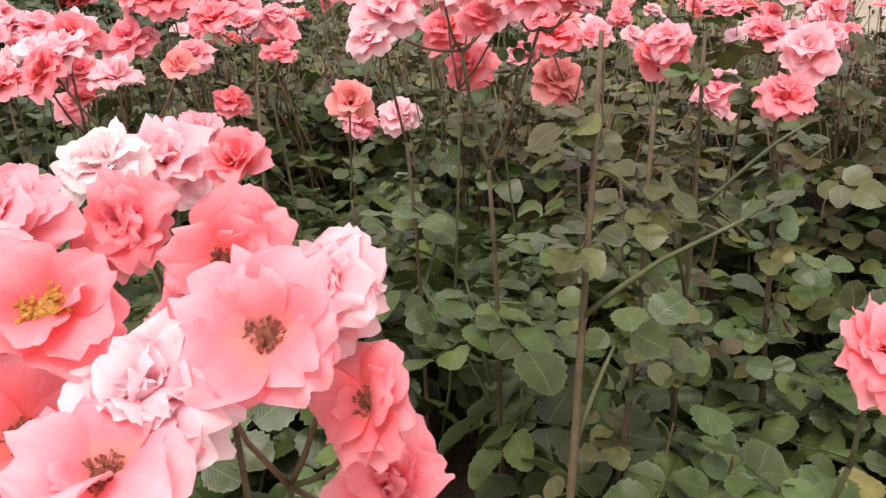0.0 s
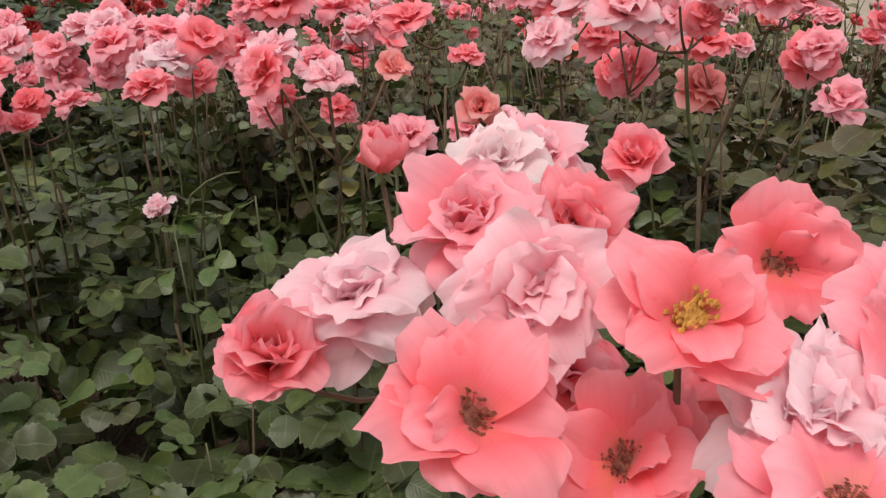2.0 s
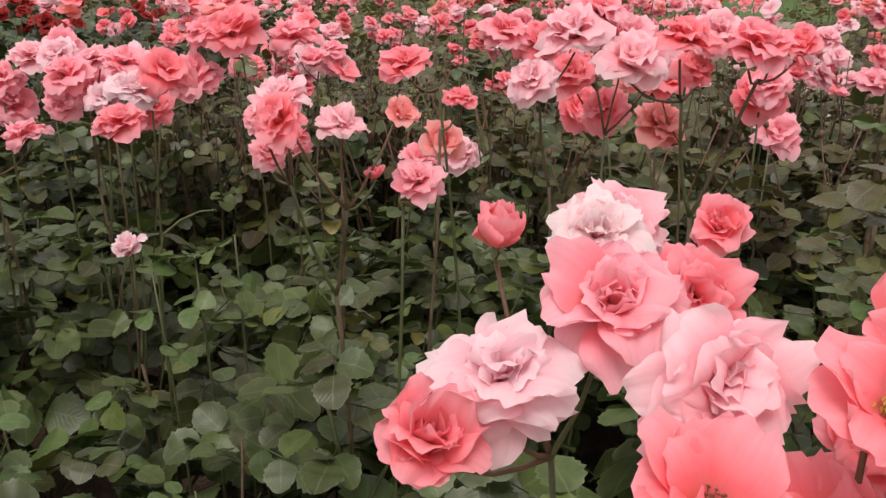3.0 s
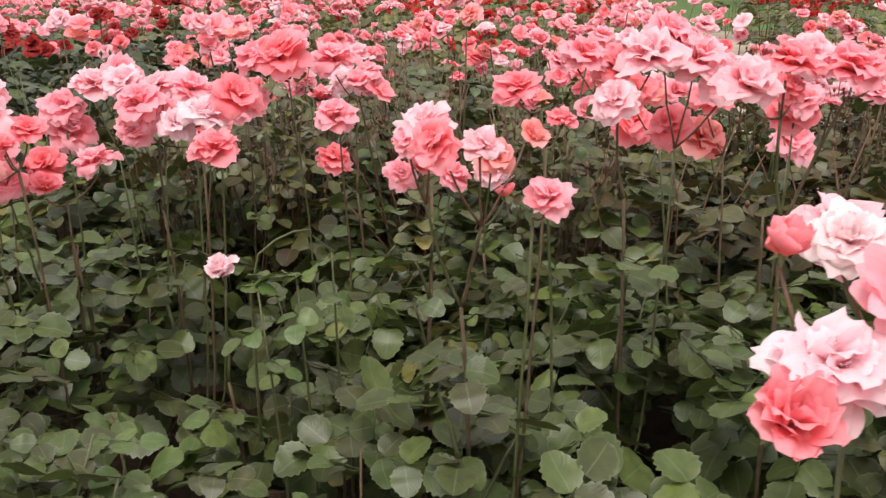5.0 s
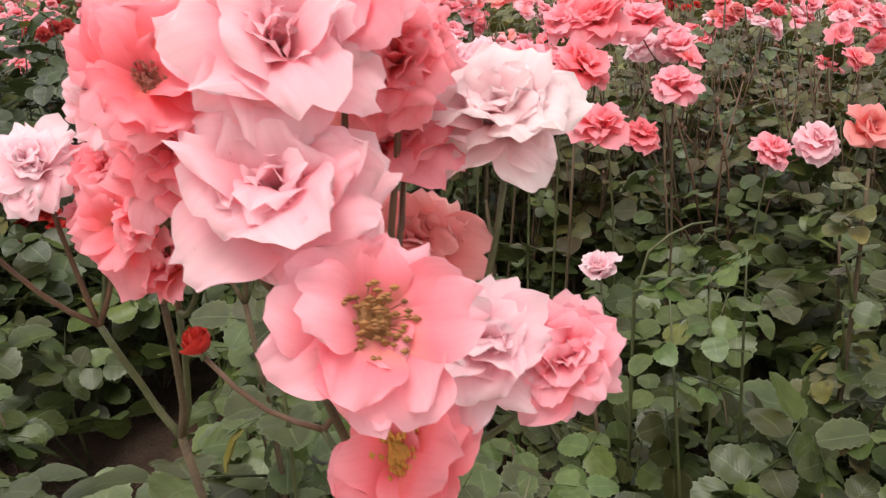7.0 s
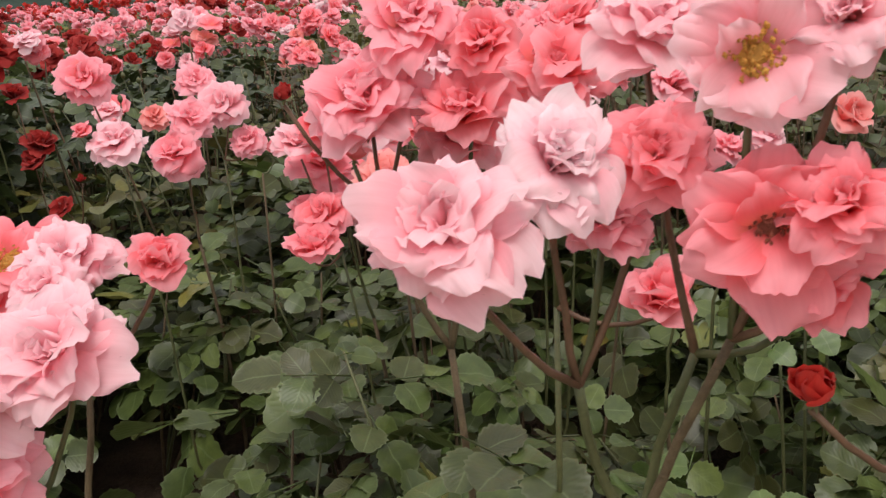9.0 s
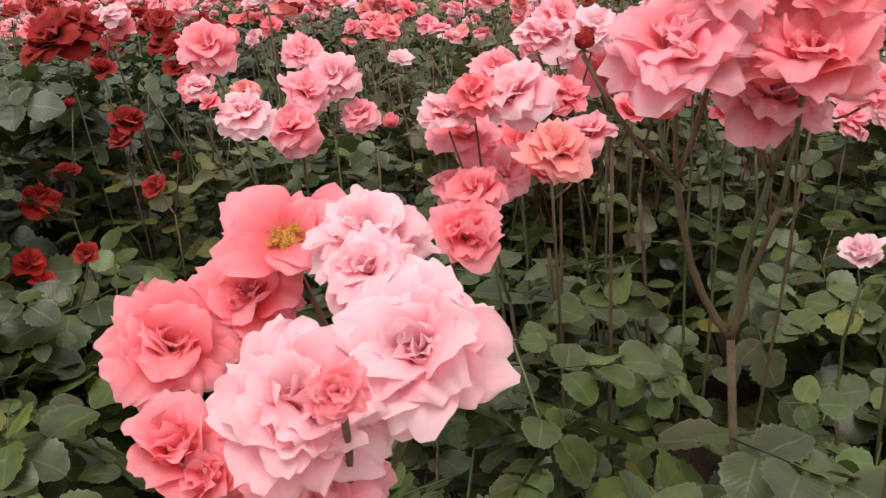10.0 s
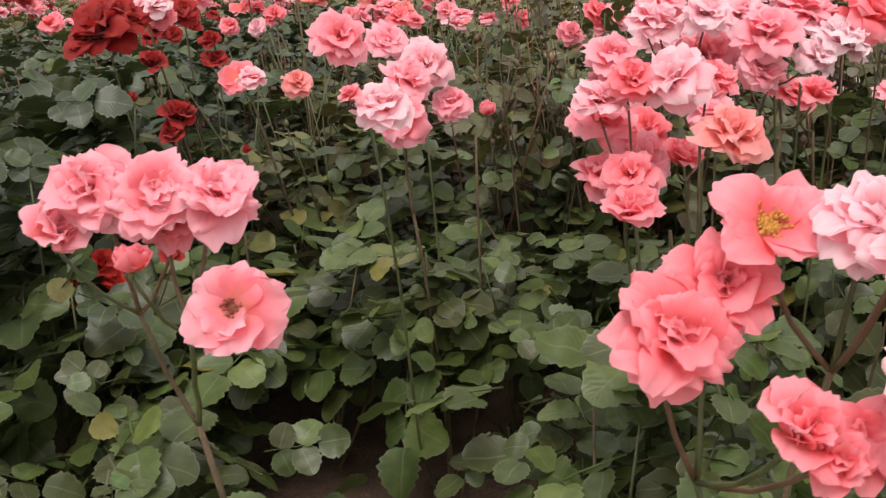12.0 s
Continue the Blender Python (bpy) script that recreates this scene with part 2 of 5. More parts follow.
# ---- petals and blooms ----
def petal_grid(seed, length, width, a0, a1, cup, ruffle, notch, nu=11, nv=9):
    """One petal in the y-z plane, from its claw at the origin outwards; unit: the bloom's width."""
    rng = random.Random(seed)
    off = Vector((rng.uniform(0, 90), rng.uniform(0, 90), rng.uniform(0, 90)))
    skew = rng.uniform(-0.12, 0.12)
    fine = 24
    line, y, z = [], 0.0, 0.0
    for i in range(fine + 1):
        f = i / fine
        a = radians(a0 + (a1 - a0) * f ** 1.6)
        line.append((y, z, a))
        y += math.cos(a) * length / fine
        z += math.sin(a) * length / fine
    verts, uvs, faces = [], [], []
    for j in range(nv):
        v = j / (nv - 1)
        for i in range(nu):
            u = -1 + 2 * i / (nu - 1)
            reach = v * (1 - 0.27 * abs(u) ** 2.4 * v - notch * max(0, 1 - (u / 0.28) ** 2) * v ** 4)
            reach += (0.05 * noise.noise(off + Vector((u * 2.2, 0, 0))) + 0.06 * noise.noise(off + Vector((u * 5.0, 4, 0)))) * v ** 3
            k = max(0.0, min(0.9999, reach)) * fine
            y0, z0, ang = line[int(k)]
            y1, z1, _ = line[int(k) + 1]
            t = k - int(k)
            py, pz = y0 + (y1 - y0) * t, z0 + (z1 - z0) * t
            w = width * (0.34 + 0.66 * math.sin(math.pi / 2 * min(1, v / 0.72)))
            w *= math.sqrt(1 - (max(0, v - 0.55) / 0.70) ** 2)
            x = u * w + skew * length * v * v
            lift = cup * u * u * w * (0.4 + 0.6 * v)
            lift += ruffle * noise.noise(off + Vector((u * 2.3, v * 1.8, 1.7))) * (0.15 + v * v)
            lift += 0.085 * noise.noise(off + Vector((u * 4.4, v * 1.5, 7.0))) * v ** 3
            x *= 1 - 0.20 * cup * u * u
            verts.append((x, py - math.sin(ang) * lift, pz + math.cos(ang) * lift))
            uvs.append((0.5 + 0.5 * u, v))
    for j in range(nv - 1):
        for i in range(nu - 1):
            a = j * nu + i
            faces.append((a, a + 1, a + nu + 1, a + nu))
    return verts, faces, uvs


# whorls of each kind of bloom: count, length, width, angle at the claw, angle at the rim, cup, ruffle, foot height
WHORLS = {
    "open": ((6, 0.55, 0.27, 28, -26, 0.06, 0.065, 0.00), (5, 0.48, 0.25, 38, -10, 0.10, 0.065, 0.012), (1, 0.30, 0.17, 50, 16, 0.3, 0.05, 0.02)),
    "full": ((8, 0.56, 0.245, 34, -72, 0.03, 0.09, 0.00), (7, 0.54, 0.245, 58, -48, 0.05, 0.095, 0.01), (6, 0.48, 0.23, 74, -20, 0.12, 0.09, 0.02),
             (5, 0.40, 0.21, 84, 20, 0.30, 0.05, 0.03), (4, 0.29, 0.15, 88, 60, 0.6, 0.04, 0.04)),
    "half": ((5, 0.62, 0.31, 58, -30, 0.14, 0.06, 0.00), (5, 0.60, 0.29, 72, 6, 0.30, 0.055, 0.01), (5, 0.54, 0.24, 80, 44, 0.5, 0.05, 0.02),
             (3, 0.45, 0.18, 86, 80, 0.8, 0.04, 0.03)),
    "bud": ((5, 0.66, 0.36, 30, 122, 0.62, 0.03, 0.0), (4, 0.72, 0.33, 42, 118, 0.8, 0.03, 0.0), (3, 0.70, 0.25, 60, 106, 1.0, 0.02, 0.0)),
}
SHAPES = 7
petal_cache = {}


def petal_mesh(kind, ring, shape, tint):
    key = kind, ring, shape, tint
    if key not in petal_cache:
        count, length, width, a0, a1, cup, ruffle, foot = WHORLS[kind][ring]
        rng = random.Random(f"{kind}{ring}{shape}")
        v, f, uv = petal_grid(rng.random() * 1000, length * rng.uniform(0.9, 1.08), width * rng.uniform(0.9, 1.15), a0 + rng.uniform(-12, 12),
                              a1 + rng.uniform(-20, 20), cup * rng.uniform(0.6, 1.4), ruffle * rng.uniform(0.8, 1.4), rng.choice((0.0, 0.08, 0.14)))
        petal_cache[key] = mesh_of("petal", v, f, PETAL[tint], uv)
    return petal_cache[key]


def bloom_plan(kind, seed):
    """Where the petals of one bloom sit: ring, shape and pose of each."""
    rng = random.Random(seed)
    out, turn = [], rng.uniform(0, 360)
    for ring, (count, length, width, a0, a1, cup, ruffle, foot) in enumerate(WHORLS[kind]):
        turn += 31
        for k in range(count):
            spin = turn + 360 * (k + rng.uniform(-0.34, 0.34)) / count
            size = rng.uniform(0.80, 1.12)
            m = pose(0, 0, foot, 0, 0, spin) @ pose(0, 0.015, 0, rng.gauss(0, 9), rng.gauss(0, 10), rng.uniform(-16, 16)) @ Matrix.Scale(size, 4)
            out.append((ring, rng.randrange(SHAPES), m))
    return out


def calyx_data():
    """Hip, five sepals and a short neck, under the petals."""
    verts, faces = tube_data([Vector((0, 0, z)) for z in (-0.22, -0.15, -0.08, -0.02, 0.02)], (0.025, 0.045, 0.065, 0.06, 0.03), 8)
    for k in range(5):
        q = Matrix.Rotation(2 * math.pi * k / 5, 3, "Z")
        n = len(verts)
        for x, y, z in ((-0.05, 0.03, -0.02), (0.05, 0.03, -0.02), (0.04, 0.12, -0.08), (-0.04, 0.12, -0.08), (0, 0.20, -0.14), (0, 0.12, -0.07)):
            verts.append(q @ Vector((x, y, z)))
        faces += [(n, n + 1, n + 5), (n + 1, n + 2, n + 5), (n, n + 5, n + 3), (n + 3, n + 5, n + 4), (n + 5, n + 2, n + 4)]
    return verts, faces


CALYX = mesh_of("bloom", *calyx_data(), SEPAL)


def stamen_mesh(seed, mat):
    rng = random.Random(seed)
    verts, faces = [], []
    for k in range(64):
        w, r = rng.uniform(0, 6.28), 0.14 * math.sqrt(rng.random())
        top = Vector((math.cos(w) * r * 1.25, math.sin(w) * r * 1.25, 0.15 + rng.uniform(-0.03, 0.035) - r * 0.3))
        foot = Vector((math.cos(w) * r * 0.45, math.sin(w) * r * 0.45, 0.03))
        v, f = tube_data([foot, foot.lerp(top, 0.6), top], (0.0035, 0.003, 0.003), 3)
        n = len(verts)
        verts += v
        faces += [tuple(i + n for i in q) for q in f]
        n = len(verts)
        s = rng.uniform(0.015, 0.023)
        verts += [top + Vector(o) * s for o in ((1.3, 0, 0), (-1.3, 0, 0), (0, 0.8, 0), (0, -0.8, 0), (0, 0, 0.8), (0, 0, -0.8))]
        faces += [(n + a, n + b, n + c) for a, b, c in ((0, 2, 4), (2, 1, 4), (1, 3, 4), (3, 0, 4), (2, 0, 5), (1, 2, 5), (3, 1, 5), (0, 3, 5))]
    n = len(verts)
    for ring, (rad, z) in enumerate(((0.12, 0.02), (0.10, 0.06), (0.05, 0.085))):
        verts += [Vector((math.cos(k * 0.628) * rad, math.sin(k * 0.628) * rad, z + rng.uniform(-0.006, 0.006))) for k in range(10)]
        if ring:
            o = n + 10 * ring
            faces += [(o - 10 + k, o - 10 + (k + 1) % 10, o + (k + 1) % 10, o + k) for k in range(10)]
    faces.append(tuple(range(n + 20, n + 30)))
    return mesh_of("flower_centre", verts, faces, mat, smooth=False)


STAMENS = {"open": stamen_mesh(1, DARK_ANTHER), "open_gold": stamen_mesh(2, GOLD), "open_brown": stamen_mesh(3, BROWN_ANTHER)}


def aim(x, y, z, size, azimuth, tilt, spin=0.0):
    """The pose of a bloom at a place, its face turned tilt degrees from upright towards azimuth."""
    return pose(x, y, z) @ pose(0, 0, 0, 0, 0, azimuth) @ pose(0, 0, 0, 0, tilt, 0) @ pose(0, 0, 0, 0, 0, spin) @ Matrix.Scale(size, 4)


whole_cache = {}


def whole_bloom(kind, tint, seed, grid=(7, 6)):
    """A bloom as one mesh, for the rows farther off."""
    key = kind, tint, seed, grid
    if key not in whole_cache:
        verts, faces, uvs = [], [], []
        for ring, shape, m in bloom_plan(kind, f"{kind}{seed}"):
            count, length, width, a0, a1, cup, ruffle, foot = WHORLS[kind][ring]
            rng = random.Random(f"{seed}{ring}{shape}")
            v, f, uv = petal_grid(rng.random() * 999, length, width * rng.uniform(0.95, 1.15), a0 + rng.uniform(-7, 7), a1 + rng.uniform(-14, 14), cup, ruffle * 1.1, 0.08, *grid)
            n = len(verts)
            verts += [m @ Vector(p) for p in v]
            faces += [tuple(i + n for i in q) for q in f]
            uvs += uv
        whole_cache[key] = mesh_of("bloom", verts, faces, PETAL[tint], uvs)
    return whole_cache[key]


# ---- leaves ----
def leaflet_data(rng, m, length, coarse=False):
    """An oval leaflet with a toothed edge, folded along its rib and drooping at the tip."""
    rows, cross = (5, (-1, 0, 1)) if coarse else (13, (-1, 0, 1))
    width = length * rng.uniform(0.45, 0.56)
    fold, droop, twist = rng.uniform(0.05, 0.38), rng.uniform(-0.1, 0.35), rng.uniform(-0.15, 0.15)
    verts, faces, uvs = [], [], []
    for j in range(rows):
        v = j / (rows - 1)
        w = width * math.sin(math.pi * (0.05 + 0.91 * v) ** 0.85) ** 0.62
        tooth = 1 + (0.08 if j % 2 else -0.06) * rng.uniform(0.4, 1.5)
        z = -droop * length * v * v
        for u in cross:
            e = tooth if abs(u) == 1 else 1
            wave = 0.075 * length * noise.noise(Vector((u * 1.4 + length * 90, v * 3, fold * 40)))
            verts.append(m @ Vector((u * w * e, v * length, z + (abs(u) ** 1.3) * w * fold + u * w * twist * v + wave)))
            uvs.append((u, v))
    for j in range(rows - 1):
        k = len(cross)
        for i in range(k - 1):
            a = j * k + i
            faces.append((a, a + 1, a + k + 1, a + k))
    return verts, faces, uvs


def leaf_data(seed, coarse=False):
    """A compound leaf: rachis and three to five leaflets, along +y."""
    rng = random.Random(seed)
    n = rng.choice((3, 5, 5))
    size = rng.uniform(0.048, 0.068)
    reach = 0.11 if n == 5 else 0.075
    verts, faces = tube_data([Vector((0, f * reach, -0.012 * f * f)) for f in (0, 0.5, 1)], (0.0016, 0.0014, 0.001), 3)
    uvs = [(0.6, 0.5)] * len(verts)
    spots = [(reach, 0, 1.12)]
    for k in range((n - 1) // 2):
        y = reach - 0.036 - 0.045 * k
        spots += [(y, 62 + rng.uniform(-14, 14), 0.95 - 0.14 * k), (y, -62 + rng.uniform(-14, 14), 0.95 - 0.14 * k)]
    for y, ang, s in spots:
        m = pose(0, y, -0.01, rng.uniform(-14, 10), rng.uniform(-22, 22), ang) @ Matrix.Translation((0, 0.004, 0))
        v, f, uv = leaflet_data(rng, m, size * s * rng.uniform(0.9, 1.15), coarse)
        k = len(verts)
        verts += v
        faces += [tuple(i + k for i in q) for q in f]
        uvs += uv
    return verts, faces, uvs


LEAVES = [mesh_of("leaf", *leaf_data(s)[:2], LEAF, leaf_data(s)[2]) for s in range(14)]
DARK_LEAVES = [mesh_of("leaf", *leaf_data(s)[:2], LEAF_DARK, leaf_data(s)[2]) for s in range(8)]
BRONZE_LEAVES = [mesh_of("leaf", *leaf_data(s)[:2], LEAF_BRONZE, leaf_data(s)[2]) for s in range(6)]
YOUNG = [mesh_of("leaf", *leaf_data(s)[:2], LEAF_YOUNG, leaf_data(s)[2]) for s in range(3)]


def leaf_pose(rng, radius, top, low=0.35):
    """A leaf on a bush's outside: pointing outwards, its blade turned up to the sky."""
    w = rng.uniform(0, 360)
    f = math.sqrt(rng.random())
    z = low + (top - low) * rng.random() ** 0.7 - 0.10 * f * f
    r = f * radius * 0.8
    return pose(math.cos(radians(w)) * r, math.sin(radians(w)) * r, z, 0, 0, w - 90 + rng.uniform(-60, 60)) @ pose(0, 0, 0, rng.gauss(-6, 15), rng.gauss(0, 16), 0)


def foliage_mesh(seed, count, radius, top, low=0.25, mat=None):
    rng = random.Random(seed)
    verts, faces, uvs = [], [], []
    for i in range(count):
        v, f, uv = leaf_data(rng.randrange(14), True)
        m = leaf_pose(rng, radius, top, low)
        n = len(verts)
        verts += [m @ Vector(p) for p in v]
        faces += [tuple(j + n for j in q) for q in f]
        uvs += uv
    return mesh_of("foliage", verts, faces, mat or LEAF, uvs)


# ---- rose bushes ----
PINK_LABEL = "tall rose bush with coral and pale pink blooms"
RED_LABEL = "dark red rose bush with scattered small blooms"
FAR_LABEL = "bushy pink rose bush in the crowded bed"


def rose_bush(x, y, label):
    return tagged_bush(x, y, label, "rose bushes beside the walk")


def tagged_bush(x, y, label, group):
    b = new("rose_bush")
    b.location = (x, y, 0)
    return tagged(b, label, "rose bush", group)


def cane(b, x, y, z):
    """The main canes from the soil to the fork under the blooms; gives back the fork, in the bush's own measure."""
    fork = Vector((x, y, z)) - Vector(b.location)
    v, f = tube_data(bend((0, 0, 0), fork, (0.02, 0.015, 0), 9), [0.0054 - 0.00025 * i for i in range(9)], 7)
    child("stem", mesh_of("stem", v, f, STEM_BROWN), b, None, "brown woody cane")
    rng = random.Random(f"{x}{y}")
    for k in range(2):
        low = fork * rng.uniform(0.45, 0.65)
        tip = low + Vector((rng.uniform(-0.14, 0.14), rng.uniform(-0.02, 0.14), rng.uniform(0.1, 0.2)))
        v, f = tube_data(bend(low, tip, (0, 0, 0.01), 5), (0.005, 0.0045, 0.004, 0.003, 0.002), 6)
        child("stem", mesh_of("stem", v, f, STEM_GREEN), b)
        child("leaf", LEAVES[rng.randrange(14)], b, Matrix.Translation(tip) @ pose(0, 0, 0, rng.gauss(-5, 14), rng.gauss(0, 14), rng.uniform(0, 360)))
    for k in range(6):
        at = fork * rng.uniform(0.55, 0.92)
        child("leaf", LEAVES[rng.randrange(14)], b, Matrix.Translation(at) @ pose(0, 0, 0, rng.gauss(-8, 14), rng.gauss(0, 14), 137 * k + rng.uniform(-30, 30)) @ Matrix.Scale(rng.uniform(0.8, 1.15), 4))
    return fork


bloom_count = 1


def branch(b, fork, x, y, z):
    """A side twig from the fork to where a few flower stalks part; gives back its tip."""
    tip = Vector((x, y, z)) - Vector(b.location)
    aside = tip - fork
    if Vector((aside.x, aside.y)).length > 0.09:
        # a shoot of its own from the foot of the bush
        knee = Vector((tip.x * 0.72, tip.y * 0.72, fork.z * 0.42))
        points = bend((tip.x * 0.04, tip.y * 0.04, 0), knee, (0, 0, -0.02), 4)[:-1] + bend(knee, tip, (0.008, 0.006, 0.0), 5)
        radii = [0.0038 - 0.0002 * i for i in range(8)]
    else:
        points, radii = bend(fork, tip, (0, 0.012, -0.02), 6), (0.0034, 0.0032, 0.003, 0.0028, 0.0027, 0.0026)
    v, f = tube_data(points, radii, 6)
    child("stem", mesh_of("stem", v, f, STEM_GREEN if len(b.children) % 2 else STEM_BROWN), b)
    return tip


def stalk(b, twig, m):
    neck = m @ Vector((0, 0, -0.2))
    v, f = tube_data(bend(twig, neck, (0, 0, -0.012), 5), (0.0025, 0.0022, 0.002, 0.0019, 0.0019), 5)
    child("stem", mesh_of("stem", v, f, STEM_RED if bloom_count % 3 else STEM_GREEN), b)


def rose(b, twig, kind, tint, x, y, z, size, azimuth, tilt):
    """One bloom with its petals, on a stalk from the twig."""
    global bloom_count
    bloom_count += 1
    rng = random.Random(bloom_count)
    at = Vector((x, y, z)) - Vector(b.location)
    m = aim(*at, size, azimuth, tilt, rng.uniform(0, 360))
    head = child("bloom", CALYX, b, m)
    shape = kind.split("_")[0]
    for ring, variant, pm in bloom_plan(shape, bloom_count):
        child("petal", petal_mesh(shape, ring, variant, tint), head, pm)
    if shape == "open":
        child("flower_centre", STAMENS[kind], head, Matrix.Scale(0.7 if kind == "open" else 1.0, 4), "cluster of dusty stamens")
    stalk(b, twig, m)


def far_rose(b, twig, kind, tint, x, y, z, size, azimuth, tilt):
    """A bloom of the rows behind: one mesh, on its stalk."""
    global bloom_count
    bloom_count += 1
    at = Vector((x, y, z)) - Vector(b.location)
    m = aim(*at, size * 1.14, azimuth, tilt, bloom_count * 77)
    child("bloom", whole_bloom(kind, tint, bloom_count % 5), b, m)
    stalk(b, twig, m)


bush = rose_bush(-0.17, 0.63, PINK_LABEL)
fork = cane(bush, -0.21, 0.57, 0.88)
twig = branch(bush, fork, -0.11, 0.50, 0.96)
rose(bush, twig, "full", "coral", -0.039, 0.466, 0.977, 0.084, -101, 41)
rose(bush, twig, "open", "coral", -0.047, 0.435, 1.062, 0.076, -129, 57)
rose(bush, twig, "full", "pale", -0.068, 0.475, 1.110, 0.081, -120, 45)
rose(bush, twig, "full", "coral", -0.156, 0.465, 1.076, 0.066, -115, 62)
twig = branch(bush, fork, -0.22, 0.65, 1.03)
rose(bush, twig, "full", "pale", -0.236, 0.725, 1.120, 0.092, -84, 42)
rose(bush, twig, "full", "white", -0.270, 0.672, 1.132, 0.078, -101, 36)
rose(bush, twig, "half", "coral", -0.168, 0.686, 1.133, 0.051, -98, 47)
rose(bush, twig, "full", "coral", -0.225, 0.588, 1.117, 0.076, -98, 56)
twig = branch(bush, fork, -0.32, 0.57, 1.01)
rose(bush, twig, "half", "coral", -0.411, 0.520, 1.053, 0.079, -91, 33)
rose(bush, twig, "full", "lilac", -0.363, 0.539, 1.080, 0.096, -91, 23)
rose(bush, twig, "full", "pink", -0.293, 0.552, 1.124, 0.096, -106, 39)
rose(bush, twig, "bud", "coral", -0.351, 0.637, 1.142, 0.056, -82, 14)
twig = branch(bush, fork, -0.19, 0.44, 0.99)
rose(bush, twig, "open", "pink", -0.156, 0.337, 1.082, 0.097, -79, 22)
rose(bush, twig, "full", "lilac", -0.153, 0.388, 1.089, 0.093, -83, 30)
rose(bush, twig, "open_gold", "coral", -0.200, 0.406, 1.133, 0.083, -81, 35)
rose(bush, twig, "open", "coral", -0.224, 0.405, 1.060, 0.088, -113, 37)
twig = branch(bush, fork, -0.25, 0.48, 0.97)
rose(bush, twig, "open", "coral", -0.298, 0.377, 1.103, 0.090, -79, 43)
rose(bush, twig, "full", "pale", -0.266, 0.456, 1.126, 0.087, -85, 58)
rose(bush, twig, "full", "coral", -0.236, 0.405, 1.007, 0.075, -111, 37)
rose(bush, twig, "full", "pink", -0.246, 0.491, 1.060, 0.080, -82, 47)
twig = branch(bush, fork, -0.14, 0.49, 1.03)
rose(bush, twig, "open", "pink", -0.095, 0.415, 1.114, 0.096, -98, 46)
rose(bush, twig, "open", "coral", -0.131, 0.492, 1.126, 0.085, -88, 52)
bush = rose_bush(0.35, 0.66, PINK_LABEL)
fork = cane(bush, 0.30, 0.60, 0.80)
twig = branch(bush, fork, 0.30, 0.57, 0.92)
rose(bush, twig, "full", "coral", 0.301, 0.552, 1.022, 0.076, -93, 36)
bush = rose_bush(-1.24, 0.84, PINK_LABEL)
fork = cane(bush, -1.23, 0.81, 1.01)
twig = branch(bush, fork, -1.26, 0.84, 1.03)
rose(bush, twig, "bud", "scarlet", -1.333, 0.856, 1.084, 0.029, -108, 14)
rose(bush, twig, "full", "peach", -1.192, 0.833, 1.152, 0.080, -91, 45)
twig = branch(bush, fork, -1.18, 0.79, 1.04)
rose(bush, twig, "full", "pink", -1.115, 0.774, 1.103, 0.074, -92, 49)
rose(bush, twig, "full", "lilac", -1.166, 0.766, 1.117, 0.079, -73, 40)
rose(bush, twig, "open_gold", "coral", -1.207, 0.735, 1.075, 0.088, -88, 49)
rose(bush, twig, "full", "white", -1.142, 0.800, 1.229, 0.090, -111, 40)
twig = branch(bush, fork, -1.23, 0.81, 1.19)
rose(bush, twig, "full", "pink", -1.268, 0.813, 1.301, 0.070, -81, 58)
rose(bush, twig, "full", "peach", -1.257, 0.811, 1.237, 0.074, -67, 51)
rose(bush, twig, "full", "coral", -1.200, 0.786, 1.272, 0.070, -88, 31)
rose(bush, twig, "open", "pink", -1.219, 0.740, 1.304, 0.080, -99, 52)
twig = branch(bush, fork, -1.26, 0.75, 1.16)
rose(bush, twig, "open", "coral", -1.297, 0.715, 1.273, 0.078, -50, 49)
rose(bush, twig, "full", "coral", -1.289, 0.732, 1.238, 0.073, -97, 47)
rose(bush, twig, "full", "pale", -1.246, 0.715, 1.280, 0.089, -69, 49)
rose(bush, twig, "full", "pale", -1.245, 0.697, 1.225, 0.086, -94, 49)
twig = branch(bush, fork, -1.21, 0.77, 1.13)
rose(bush, twig, "open_brown", "pink", -1.214, 0.670, 1.179, 0.094, -61, 64)
rose(bush, twig, "full", "coral", -1.197, 0.768, 1.268, 0.077, -97, 65)
rose(bush, twig, "full", "coral", -1.200, 0.809, 1.218, 0.081, -115, 33)
rose(bush, twig, "full", "coral", -1.090, 0.930, 1.022, 0.072, -92, 45)
bush = rose_bush(-1.34, 0.99, PINK_LABEL)
fork = cane(bush, -1.38, 0.93, 0.98)
twig = branch(bush, fork, -1.42, 0.92, 1.08)
rose(bush, twig, "full", "pale", -1.490, 0.895, 1.176, 0.075, -114, 36)
rose(bush, twig, "full", "lilac", -1.436, 0.907, 1.197, 0.062, -90, 43)
rose(bush, twig, "full", "pink", -1.406, 0.918, 1.161, 0.044, -110, 31)
rose(bush, twig, "full", "coral", -1.386, 0.908, 1.193, 0.057, -109, 47)
twig = branch(bush, fork, -1.36, 0.88, 1.11)
rose(bush, twig, "full", "pale", -1.331, 0.852, 1.253, 0.054, -142, 54)
rose(bush, twig, "open_gold", "pale", -1.365, 0.865, 1.242, 0.070, -122, 77)
rose(bush, twig, "full", "coral", -1.342, 0.833, 1.181, 0.049, -148, 35)
rose(bush, twig, "open", "coral", -1.363, 0.855, 1.173, 0.076, -124, 77)
twig = branch(bush, fork, -1.36, 0.91, 1.09)
